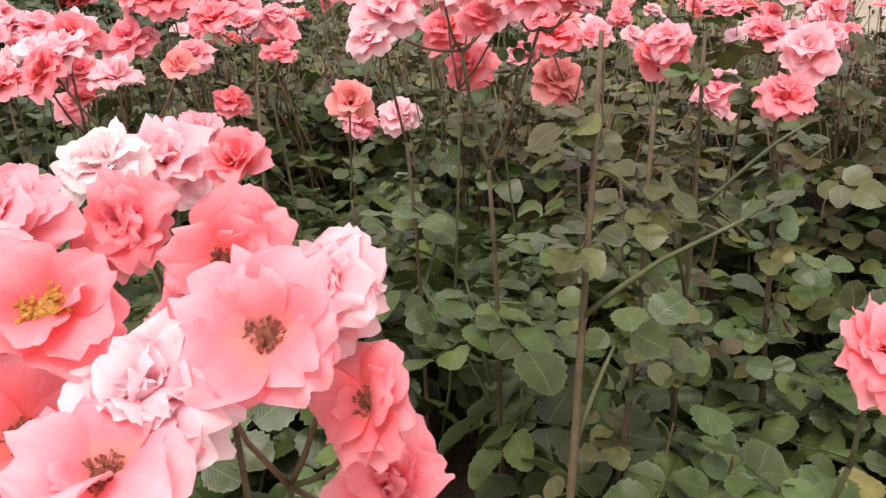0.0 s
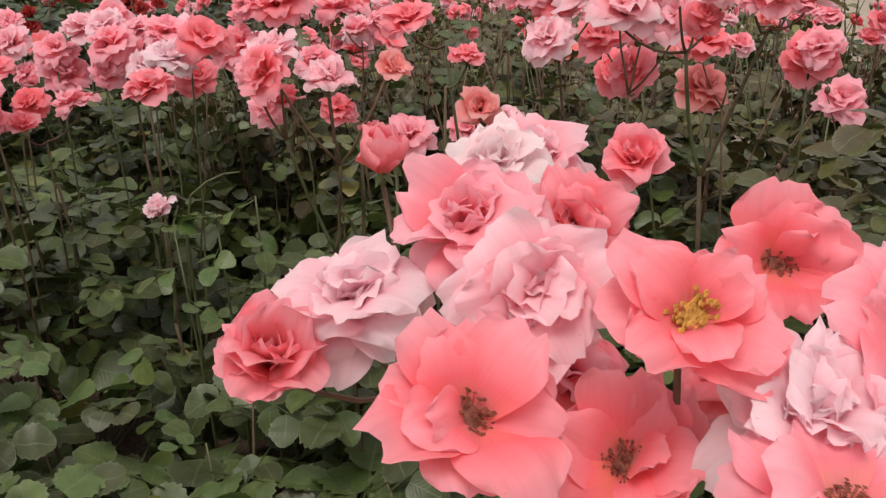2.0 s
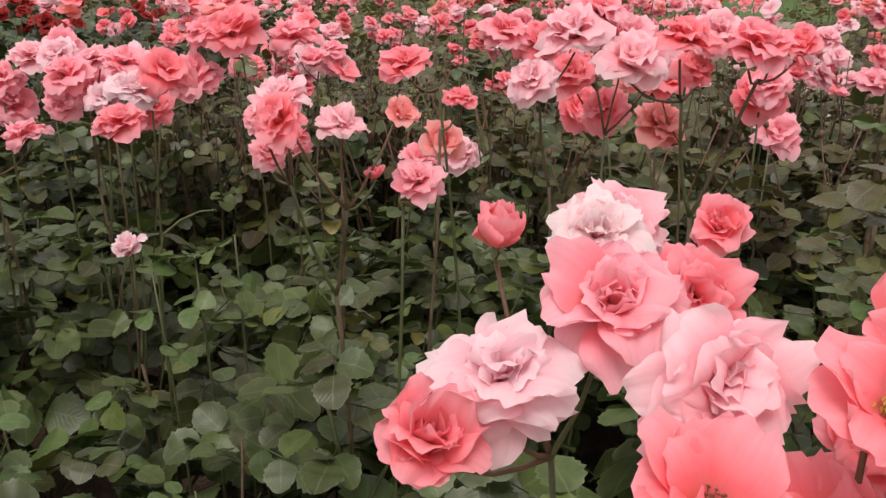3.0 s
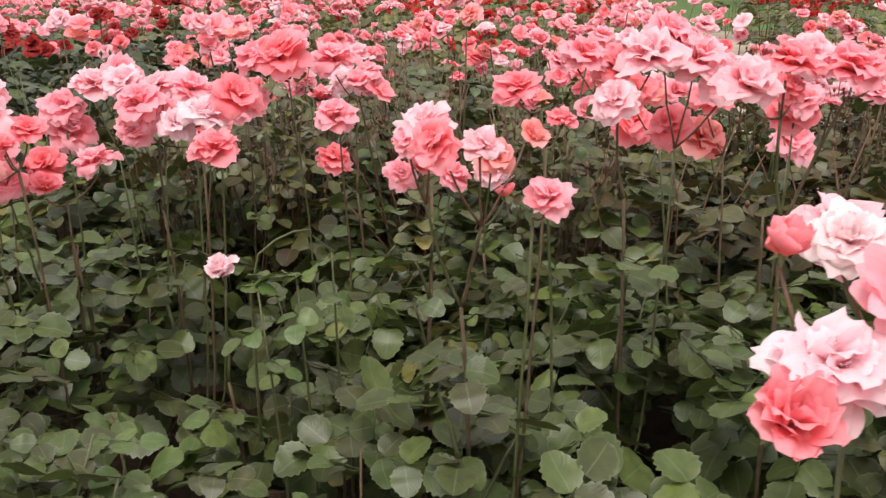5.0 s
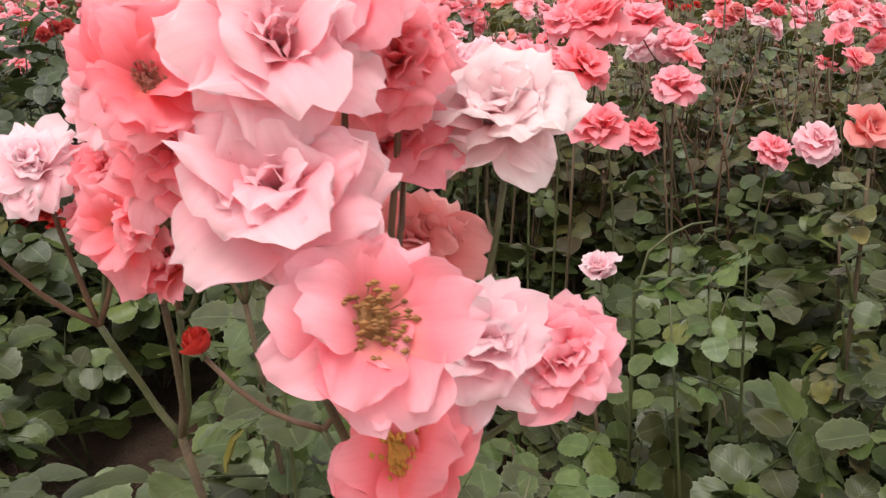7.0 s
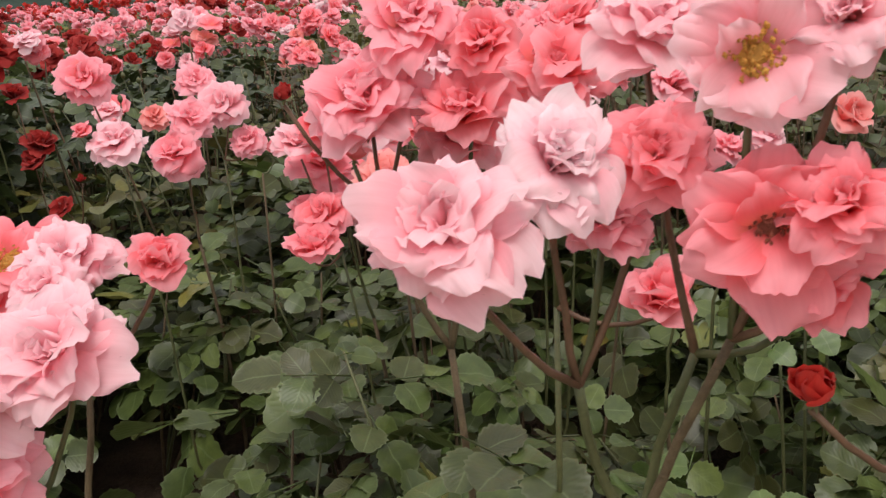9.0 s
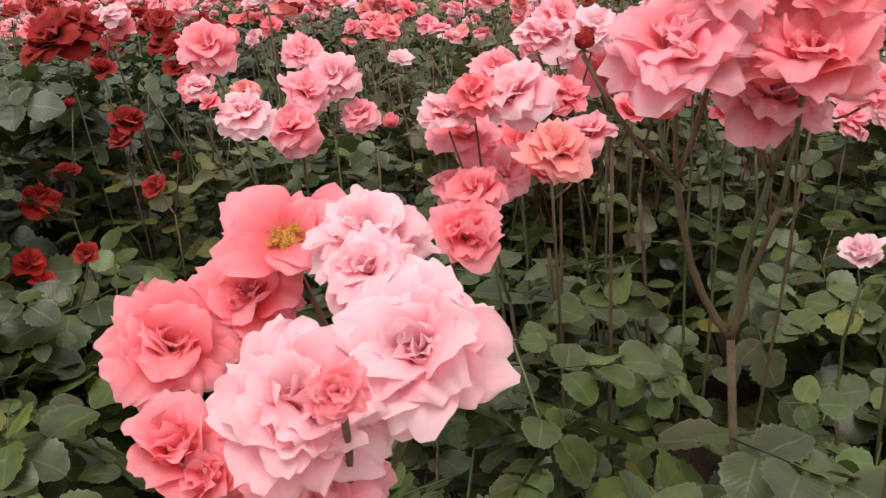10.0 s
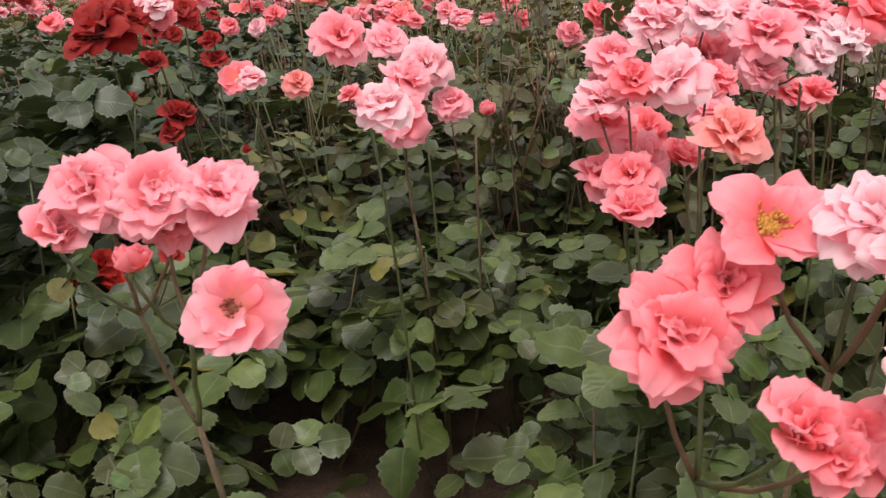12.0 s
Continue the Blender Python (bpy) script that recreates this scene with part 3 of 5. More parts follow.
rose(bush, twig, "full", "coral", -1.334, 0.853, 1.144, 0.056, -146, 33)
rose(bush, twig, "full", "pale", -1.371, 0.937, 1.245, 0.065, -100, 27)
bush = rose_bush(-1.38, 1.24, PINK_LABEL)
fork = cane(bush, -1.39, 1.26, 0.95)
twig = branch(bush, fork, -1.34, 1.13, 1.03)
rose(bush, twig, "half", "coral", -1.286, 1.069, 1.043, 0.058, -127, 31)
rose(bush, twig, "full", "coral", -1.355, 1.085, 1.210, 0.068, -100, 35)
twig = branch(bush, fork, -1.44, 1.26, 1.09)
rose(bush, twig, "bud", "red", -1.513, 1.254, 1.193, 0.023, -91, 14)
rose(bush, twig, "full", "pink", -1.450, 1.244, 1.177, 0.106, -119, 33)
rose(bush, twig, "bud", "coral", -1.465, 1.237, 1.141, 0.025, -85, 14)
rose(bush, twig, "full", "pink", -1.406, 1.238, 1.237, 0.087, -109, 38)
twig = branch(bush, fork, -1.36, 1.26, 1.08)
rose(bush, twig, "bud", "red", -1.331, 1.270, 1.176, 0.034, -140, 14)
rose(bush, twig, "full", "coral", -1.341, 1.242, 1.199, 0.081, -97, 43)
rose(bush, twig, "full", "pink", -1.372, 1.252, 1.135, 0.088, -100, 29)
rose(bush, twig, "half", "coral", -1.358, 1.206, 1.220, 0.064, -123, 48)
twig = branch(bush, fork, -1.38, 1.22, 1.07)
rose(bush, twig, "full", "coral", -1.379, 1.200, 1.171, 0.086, -117, 39)
bush = rose_bush(-1.69, 1.26, PINK_LABEL)
fork = cane(bush, -1.73, 1.20, 0.84)
twig = branch(bush, fork, -1.72, 1.11, 0.97)
rose(bush, twig, "full", "coral", -1.727, 1.023, 1.099, 0.029, -103, 59)
rose(bush, twig, "full", "pale", -1.744, 1.073, 1.066, 0.086, -92, 44)
rose(bush, twig, "full", "pale", -1.680, 1.077, 1.080, 0.085, -115, 43)
rose(bush, twig, "full", "pink", -1.741, 1.071, 1.015, 0.082, -86, 50)
twig = branch(bush, fork, -1.69, 1.20, 1.00)
rose(bush, twig, "half", "coral", -1.622, 1.195, 1.095, 0.047, -97, 56)
rose(bush, twig, "full", "pale", -1.682, 1.188, 1.102, 0.073, -102, 30)
rose(bush, twig, "full", "pale", -1.691, 1.151, 1.098, 0.057, -111, 39)
rose(bush, twig, "open_gold", "coral", -1.726, 1.226, 1.100, 0.081, -94, 38)
twig = branch(bush, fork, -1.78, 1.22, 0.93)
rose(bush, twig, "half", "coral", -1.802, 1.108, 1.036, 0.050, -98, 30)
rose(bush, twig, "half", "coral", -1.788, 1.096, 1.026, 0.037, -107, 45)
rose(bush, twig, "full", "coral", -1.807, 1.215, 1.046, 0.083, -82, 49)
rose(bush, twig, "full", "coral", -1.752, 1.238, 1.062, 0.077, -104, 52)
twig = branch(bush, fork, -1.76, 1.14, 0.92)
rose(bush, twig, "full", "coral", -1.768, 1.106, 1.024, 0.050, -112, 44)
bush = rose_bush(-2.08, 1.58, PINK_LABEL)
fork = cane(bush, -2.09, 1.61, 0.85)
twig = branch(bush, fork, -2.08, 1.56, 0.97)
rose(bush, twig, "open", "pink", -2.044, 1.462, 1.026, 0.089, -100, 66)
rose(bush, twig, "bud", "coral", -2.115, 1.521, 1.055, 0.041, -55, 14)
rose(bush, twig, "full", "pink", -2.040, 1.559, 1.090, 0.084, -66, 38)
rose(bush, twig, "full", "pink", -2.083, 1.575, 1.097, 0.084, -88, 45)
twig = branch(bush, fork, -2.12, 1.61, 0.98)
rose(bush, twig, "half", "pink", -2.173, 1.592, 1.073, 0.059, -67, 44)
rose(bush, twig, "full", "pink", -2.132, 1.594, 1.107, 0.084, -109, 53)
rose(bush, twig, "full", "coral", -2.075, 1.593, 1.066, 0.066, -107, 44)
bush = rose_bush(-0.47, 1.28, PINK_LABEL)
fork = cane(bush, -0.48, 1.30, 0.84)
twig = branch(bush, fork, -0.54, 1.28, 1.02)
rose(bush, twig, "full", "pink", -0.576, 1.330, 1.052, 0.061, -64, 43)
rose(bush, twig, "full", "pink", -0.572, 1.240, 1.120, 0.055, -91, 25)
rose(bush, twig, "full", "pale", -0.543, 1.250, 1.140, 0.087, -135, 28)
rose(bush, twig, "half", "coral", -0.542, 1.300, 1.067, 0.052, -101, 17)
twig = branch(bush, fork, -0.46, 1.25, 0.99)
rose(bush, twig, "full", "coral", -0.539, 1.190, 1.125, 0.080, -135, 50)
rose(bush, twig, "full", "pale", -0.467, 1.230, 1.110, 0.070, -78, 23)
rose(bush, twig, "bud", "coral", -0.420, 1.270, 1.029, 0.034, -99, 14)
rose(bush, twig, "half", "peach", -0.387, 1.260, 1.118, 0.056, -55, 45)
twig = branch(bush, fork, -0.38, 1.25, 1.00)
rose(bush, twig, "full", "pink", -0.357, 1.240, 1.028, 0.074, -103, 32)
twig = branch(bush, fork, -0.31, 1.42, 1.07)
rose(bush, twig, "full", "coral", -0.275, 1.450, 1.109, 0.060, -76, 17)
bush = rose_bush(0.07, 1.26, PINK_LABEL)
fork = cane(bush, 0.06, 1.28, 0.96)
twig = branch(bush, fork, 0.02, 1.26, 1.14)
far_rose(bush, twig, "full", "pale", -0.078, 1.200, 1.196, 0.089, -87, 25)
far_rose(bush, twig, "full", "coral", 0.001, 1.220, 1.221, 0.083, -56, 17)
far_rose(bush, twig, "full", "coral", 0.046, 1.300, 1.176, 0.060, -75, 45)
far_rose(bush, twig, "full", "pale", 0.082, 1.300, 1.228, 0.077, -118, 46)
twig = branch(bush, fork, 0.13, 1.26, 1.17)
far_rose(bush, twig, "full", "pink", 0.101, 1.220, 1.211, 0.098, -57, 16)
far_rose(bush, twig, "open", "pink", 0.169, 1.300, 1.200, 0.100, -73, 15)
far_rose(bush, twig, "half", "coral", 0.179, 1.250, 1.209, 0.059, -92, 30)
bush = rose_bush(-0.07, 1.60, PINK_LABEL)
fork = cane(bush, -0.08, 1.62, 0.92)
twig = branch(bush, fork, -0.31, 1.46, 1.13)
far_rose(bush, twig, "full", "coral", -0.363, 1.420, 1.165, 0.079, -121, 26)
twig = branch(bush, fork, -0.11, 1.61, 1.09)
far_rose(bush, twig, "full", "pink", -0.175, 1.650, 1.193, 0.089, -63, 26)
far_rose(bush, twig, "full", "pale", -0.129, 1.575, 1.116, 0.093, -126, 39)
far_rose(bush, twig, "full", "coral", -0.106, 1.650, 1.178, 0.082, -97, 43)
far_rose(bush, twig, "full", "pale", -0.054, 1.600, 1.195, 0.115, -118, 26)
twig = branch(bush, fork, 0.02, 1.62, 1.02)
far_rose(bush, twig, "full", "pink", 0.000, 1.650, 1.230, 0.107, -64, 33)
far_rose(bush, twig, "full", "pale", 0.039, 1.600, 1.182, 0.123, -92, 23)
far_rose(bush, twig, "full", "coral", 0.047, 1.700, 1.043, 0.098, -139, 48)
far_rose(bush, twig, "full", "pale", 0.081, 1.550, 1.157, 0.093, -132, 45)
bush = rose_bush(0.39, 1.84, PINK_LABEL)
fork = cane(bush, 0.38, 1.86, 0.79)
twig = branch(bush, fork, 0.10, 1.87, 0.98)
far_rose(bush, twig, "full", "coral", -0.002, 1.800, 1.101, 0.091, -105, 48)
far_rose(bush, twig, "full", "coral", 0.063, 1.950, 1.007, 0.103, -102, 48)
twig = branch(bush, fork, 0.28, 1.90, 0.94)
far_rose(bush, twig, "full", "coral", 0.229, 1.900, 1.068, 0.102, -87, 23)
far_rose(bush, twig, "full", "peach", 0.242, 1.950, 0.965, 0.117, -70, 39)
far_rose(bush, twig, "half", "pink", 0.302, 1.900, 1.067, 0.050, -75, 31)
twig = branch(bush, fork, 0.46, 1.91, 1.01)
far_rose(bush, twig, "full", "pink", 0.475, 1.900, 1.060, 0.084, -119, 37)
far_rose(bush, twig, "full", "coral", 0.480, 1.950, 1.031, 0.129, -130, 39)
twig = branch(bush, fork, 0.54, 1.59, 0.99)
far_rose(bush, twig, "full", "coral", 0.565, 1.470, 1.016, 0.095, -80, 28)
far_rose(bush, twig, "full", "pink", 0.577, 1.600, 1.106, 0.080, -64, 22)
far_rose(bush, twig, "full", "pale", 0.608, 1.500, 1.090, 0.097, -103, 43)
twig = branch(bush, fork, 0.65, 2.21, 0.85)
far_rose(bush, twig, "full", "pink", 0.718, 2.300, 0.870, 0.127, -104, 40)
bush = rose_bush(-0.24, 2.10, PINK_LABEL)
fork = cane(bush, -0.25, 2.12, 0.65)
twig = branch(bush, fork, -0.24, 2.10, 0.87)
far_rose(bush, twig, "half", "peach", -0.237, 2.100, 0.895, 0.109, -82, 48)
bush = rose_bush(-1.03, 2.07, PINK_LABEL)
fork = cane(bush, -1.04, 2.09, 0.81)
twig = branch(bush, fork, -1.14, 2.16, 0.95)
far_rose(bush, twig, "full", "pink", -1.255, 2.205, 0.975, 0.114, -46, 40)
far_rose(bush, twig, "full", "pale", -1.183, 2.184, 1.088, 0.095, -63, 20)
far_rose(bush, twig, "full", "pink", -1.129, 2.236, 1.110, 0.092, -72, 45)
far_rose(bush, twig, "full", "lilac", -1.102, 2.132, 1.097, 0.094, -102, 34)
twig = branch(bush, fork, -1.03, 2.05, 0.98)
far_rose(bush, twig, "full", "pink", -1.074, 2.028, 1.010, 0.080, -94, 49)
far_rose(bush, twig, "full", "pink", -1.060, 2.028, 1.063, 0.108, -110, 29)
far_rose(bush, twig, "full", "pale", -1.027, 2.132, 1.090, 0.078, -140, 30)
far_rose(bush, twig, "full", "lilac", -0.984, 1.997, 1.022, 0.075, -80, 48)
twig = branch(bush, fork, -0.95, 2.06, 1.01)
far_rose(bush, twig, "full", "pink", -0.951, 2.080, 1.085, 0.100, -52, 26)
far_rose(bush, twig, "full", "lilac", -0.929, 2.007, 1.033, 0.116, -46, 22)
far_rose(bush, twig, "full", "pink", -0.902, 2.080, 1.069, 0.083, -62, 21)
twig = branch(bush, fork, -0.91, 1.79, 0.99)
far_rose(bush, twig, "full", "coral", -0.881, 1.726, 1.019, 0.093, -102, 18)
twig = branch(bush, fork, -0.89, 2.04, 1.04)
far_rose(bush, twig, "full", "coral", -0.854, 2.028, 1.073, 0.117, -58, 44)
bush = rose_bush(-0.54, 2.43, PINK_LABEL)
fork = cane(bush, -0.55, 2.45, 0.74)
twig = branch(bush, fork, -0.73, 2.40, 1.07)
far_rose(bush, twig, "full", "pink", -0.816, 2.392, 1.126, 0.101, -127, 33)
far_rose(bush, twig, "full", "coral", -0.751, 2.392, 1.122, 0.163, -115, 32)
twig = branch(bush, fork, -0.61, 2.21, 0.97)
far_rose(bush, twig, "full", "pink", -0.623, 2.153, 1.002, 0.103, -87, 19)
twig = branch(bush, fork, -0.60, 2.45, 0.81)
far_rose(bush, twig, "full", "coral", -0.616, 2.454, 0.830, 0.108, -58, 25)
twig = branch(bush, fork, -0.54, 2.48, 1.00)
far_rose(bush, twig, "full", "pink", -0.599, 2.496, 1.101, 0.132, -98, 17)
far_rose(bush, twig, "half", "pink", -0.539, 2.392, 1.052, 0.078, -140, 22)
far_rose(bush, twig, "full", "pale", -0.495, 2.600, 1.026, 0.096, -108, 47)
twig = branch(bush, fork, -0.27, 2.48, 0.74)
far_rose(bush, twig, "full", "pink", -0.261, 2.496, 0.760, 0.107, -55, 32)
far_rose(bush, twig, "full", "pale", -0.141, 2.496, 0.777, 0.119, -97, 38)
bush = rose_bush(-1.31, 2.01, PINK_LABEL)
fork = cane(bush, -1.32, 2.03, 0.67)
twig = branch(bush, fork, -1.35, 2.01, 0.86)
far_rose(bush, twig, "full", "coral", -1.414, 1.976, 0.889, 0.095, -58, 27)
far_rose(bush, twig, "full", "pink", -1.390, 2.028, 0.961, 0.118, -65, 29)
far_rose(bush, twig, "full", "pink", -1.340, 1.976, 0.905, 0.093, -84, 41)
far_rose(bush, twig, "full", "coral", -1.278, 2.059, 0.930, 0.085, -92, 39)
twig = branch(bush, fork, -1.23, 2.00, 0.86)
far_rose(bush, twig, "half", "coral", -1.267, 1.976, 0.892, 0.068, -74, 15)
far_rose(bush, twig, "full", "pink", -1.162, 2.028, 0.938, 0.090, -136, 20)
bush = rose_bush(-0.88, 1.70, PINK_LABEL)
fork = cane(bush, -0.89, 1.72, 0.53)
twig = branch(bush, fork, -0.88, 1.70, 0.74)
rose(bush, twig, "half", "lilac", -0.883, 1.704, 0.778, 0.068, -120, 22)
bush = rose_bush(-1.60, 2.36, PINK_LABEL)
fork = cane(bush, -1.61, 2.38, 0.76)
twig = branch(bush, fork, -1.72, 2.21, 1.00)
far_rose(bush, twig, "half", "coral", -1.764, 2.140, 1.050, 0.039, -135, 23)
far_rose(bush, twig, "full", "pink", -1.754, 2.220, 1.130, 0.094, -83, 46)
far_rose(bush, twig, "full", "pale", -1.714, 2.140, 1.022, 0.098, -107, 28)
twig = branch(bush, fork, -1.61, 2.38, 0.93)
far_rose(bush, twig, "full", "pink", -1.625, 2.360, 0.950, 0.109, -100, 39)
far_rose(bush, twig, "full", "pink", -1.593, 2.400, 1.014, 0.095, -65, 48)
twig = branch(bush, fork, -1.53, 2.49, 0.91)
far_rose(bush, twig, "full", "pink", -1.561, 2.600, 1.064, 0.090, -104, 40)
far_rose(bush, twig, "full", "pale", -1.512, 2.500, 1.022, 0.107, -108, 44)
far_rose(bush, twig, "full", "pink", -1.472, 2.480, 0.941, 0.082, -118, 45)
twig = branch(bush, fork, -1.46, 2.39, 0.89)
far_rose(bush, twig, "bud", "coral", -1.428, 2.400, 0.928, 0.039, -92, 14)
bush = rose_bush(-1.23, 2.02, PINK_LABEL)
fork = cane(bush, -1.24, 2.04, 0.75)
twig = branch(bush, fork, -1.38, 1.93, 0.84)
far_rose(bush, twig, "half", "coral", -1.433, 1.860, 0.864, 0.086, -89, 26)
far_rose(bush, twig, "full", "pale", -1.425, 1.950, 1.017, 0.082, -93, 17)
far_rose(bush, twig, "full", "coral", -1.403, 1.900, 0.908, 0.089, -136, 34)
far_rose(bush, twig, "full", "coral", -1.393, 1.920, 1.052, 0.071, -95, 44)
twig = branch(bush, fork, -1.29, 1.89, 0.96)
far_rose(bush, twig, "full", "pale", -1.330, 1.900, 1.041, 0.109, -138, 34)
far_rose(bush, twig, "full", "peach", -1.328, 1.770, 0.984, 0.090, -93, 36)
far_rose(bush, twig, "full", "coral", -1.264, 1.900, 1.035, 0.077, -71, 33)
twig = branch(bush, fork, -1.25, 2.16, 1.00)
far_rose(bush, twig, "full", "pink", -1.261, 2.200, 1.034, 0.100, -87, 32)
twig = branch(bush, fork, -1.25, 1.76, 0.99)
far_rose(bush, twig, "half", "coral", -1.253, 1.700, 1.040, 0.050, -82, 24)
twig = branch(bush, fork, -1.04, 2.22, 0.94)
far_rose(bush, twig, "full", "pink", -1.053, 2.200, 1.012, 0.111, -88, 39)
far_rose(bush, twig, "full", "pale", -1.006, 2.400, 1.036, 0.130, -122, 50)
far_rose(bush, twig, "full", "coral", -0.927, 2.200, 0.968, 0.104, -69, 48)
twig = branch(bush, fork, -0.93, 2.32, 0.99)
far_rose(bush, twig, "full", "pink", -0.855, 2.400, 1.007, 0.149, -112, 31)
bush = rose_bush(-2.01, 3.20, RED_LABEL)
fork = cane(bush, -2.01, 3.22, 0.73)
twig = branch(bush, fork, -2.12, 3.20, 1.05)
far_rose(bush, twig, "full", "red", -2.162, 3.180, 1.090, 0.102, -112, 16)
far_rose(bush, twig, "full", "red", -2.124, 3.200, 1.100, 0.182, -129, 22)
far_rose(bush, twig, "full", "red", -2.078, 3.220, 1.130, 0.128, -70, 20)
twig = branch(bush, fork, -2.01, 3.09, 0.79)
far_rose(bush, twig, "half", "red", -2.024, 3.100, 1.026, 0.067, -82, 22)
far_rose(bush, twig, "half", "red", -2.007, 3.080, 0.837, 0.080, -125, 21)
far_rose(bush, twig, "half", "red", -1.987, 3.100, 0.883, 0.089, -83, 30)
twig = branch(bush, fork, -1.85, 3.35, 0.92)
far_rose(bush, twig, "half", "red", -1.853, 3.350, 0.972, 0.083, -92, 29)
far_rose(bush, twig, "half", "red", -1.852, 3.350, 1.032, 0.064, -111, 30)
bush = rose_bush(-2.04, 2.88, RED_LABEL)
fork = cane(bush, -2.04, 2.90, 0.54)
twig = branch(bush, fork, -2.14, 2.90, 0.71)
far_rose(bush, twig, "full", "scarlet", -2.208, 2.900, 0.759, 0.096, -65, 21)
far_rose(bush, twig, "half", "red", -2.128, 2.900, 0.815, 0.054, -79, 23)
far_rose(bush, twig, "bud", "red", -2.088, 2.900, 0.979, 0.031, -116, 14)
twig = branch(bush, fork, -1.90, 2.85, 0.70)
far_rose(bush, twig, "half", "red", -1.930, 2.900, 0.749, 0.068, -124, 43)
far_rose(bush, twig, "bud", "red", -1.867, 2.800, 0.842, 0.026, -104, 14)
bush = rose_bush(-2.22, 2.71, RED_LABEL)
fork = cane(bush, -2.22, 2.73, 0.40)
twig = branch(bush, fork, -2.27, 2.74, 0.54)
far_rose(bush, twig, "half", "scarlet", -2.295, 2.720, 0.601, 0.053, -130, 17)
far_rose(bush, twig, "half", "scarlet", -2.289, 2.750, 0.631, 0.060, -115, 28)
far_rose(bush, twig, "half", "scarlet", -2.223, 2.750, 0.653, 0.068, -88, 44)
twig = branch(bush, fork, -2.14, 2.67, 0.55)
far_rose(bush, twig, "half", "scarlet", -2.207, 2.730, 0.606, 0.059, -68, 22)
far_rose(bush, twig, "half", "red", -2.077, 2.600, 0.700, 0.051, -87, 43)


# ---- ground, walk and paths ----
def sheet(name, mat, corners, z, label, category):
    me = mesh_of(name, [(x, y, z) for x, y in corners] + [(x, y, z - 0.06) for x, y in corners],
                 [tuple(range(len(corners)))] + [(i, i + len(corners), (i + 1) % len(corners) + len(corners), (i + 1) % len(corners)) for i in range(len(corners))], mat, smooth=False)
    return tagged(new(name, me), label, category, kind="structure")


sheet("ground", LAWN, ((-600, -600), (600, -600), (600, 600), (-600, 600)), -0.012, "mown green lawn around the rose beds", "ground")
# the walk runs along ALONG, the bed lies on its ACROSS side
ALONG, ACROSS = Vector((-0.93, 0.368, 0)), Vector((0.368, 0.93, 0))


def plan(s, n):
    p = ALONG * s + ACROSS * n
    return p.x, p.y


sheet("pavement", PATH_SAND, (plan(-14, -1.6), plan(14, -1.6), plan(14, 0.24), plan(-14, 0.24)), 0.004, "sandy gravel walk along the rose bed", "path")
sheet("bed_soil", SOIL, (plan(-14, 0.32), plan(14, 0.32), plan(14, 5.4), plan(-14, 5.4)), 0.012, "dark bare soil of the rose bed", "soil")
sheet("cross_path", PATH_SAND, (plan(-1.5, 5.5), plan(0.7, 5.5), plan(1.0, 20.5), plan(-1.9, 20.5)), 0.014, "pale sandy path between the rose beds", "path")
sheet("far_bed_soil", SOIL, (plan(-30, 5.45), plan(18, 5.45), plan(24, 21), plan(-30, 21)), 0.008, "dark soil of the farther rose beds", "soil")
kerb = new("kerb")
tagged(kerb, "low pale stone kerb between walk and bed", "kerb", kind="structure")
rng = random.Random(11)
kerb_bm = bmesh.new()
box(kerb_bm, -0.245, 0.245, -0.035, 0.035, 0.0, 0.075)
bmesh.ops.bevel(kerb_bm, geom=kerb_bm.edges[:], offset=0.006, segments=1, affect="EDGES")
kerb_me = bpy.data.meshes.new("kerb_stone")
kerb_bm.to_mesh(kerb_me)
kerb_bm.free()
kerb_me.materials.append(STONE)
for k in range(-10, 14):
    p = plan(k * 0.5, 0.28)
    child("kerb_stone", kerb_me, kerb, pose(p[0], p[1], rng.uniform(-0.004, 0.004), 0, 0, 158.4 + rng.uniform(-0.5, 0.5)))

# ---- foliage of the near bed ----
rng = random.Random(21)


GAPS = ((-1.02, 2.06, 0.14), (-1.78, 2.22, 0.19), (-1.92, 1.96, 0.17), (-2.05, 2.35, 0.14), (-0.92, 1.98, 0.16), (-1.80, 1.74, 0.17), (-1.62, 1.62, 0.13), (-1.75, 1.98, 0.12), (-1.42, 2.08, 0.16), (0.40, 1.35, 0.13), (0.05, 1.36, 0.12), (-1.70, 1.74, 0.17), (-0.95, 2.5, 0.15), (-0.55, 1.28, 0.10), (-1.6, 2.25, 0.12))


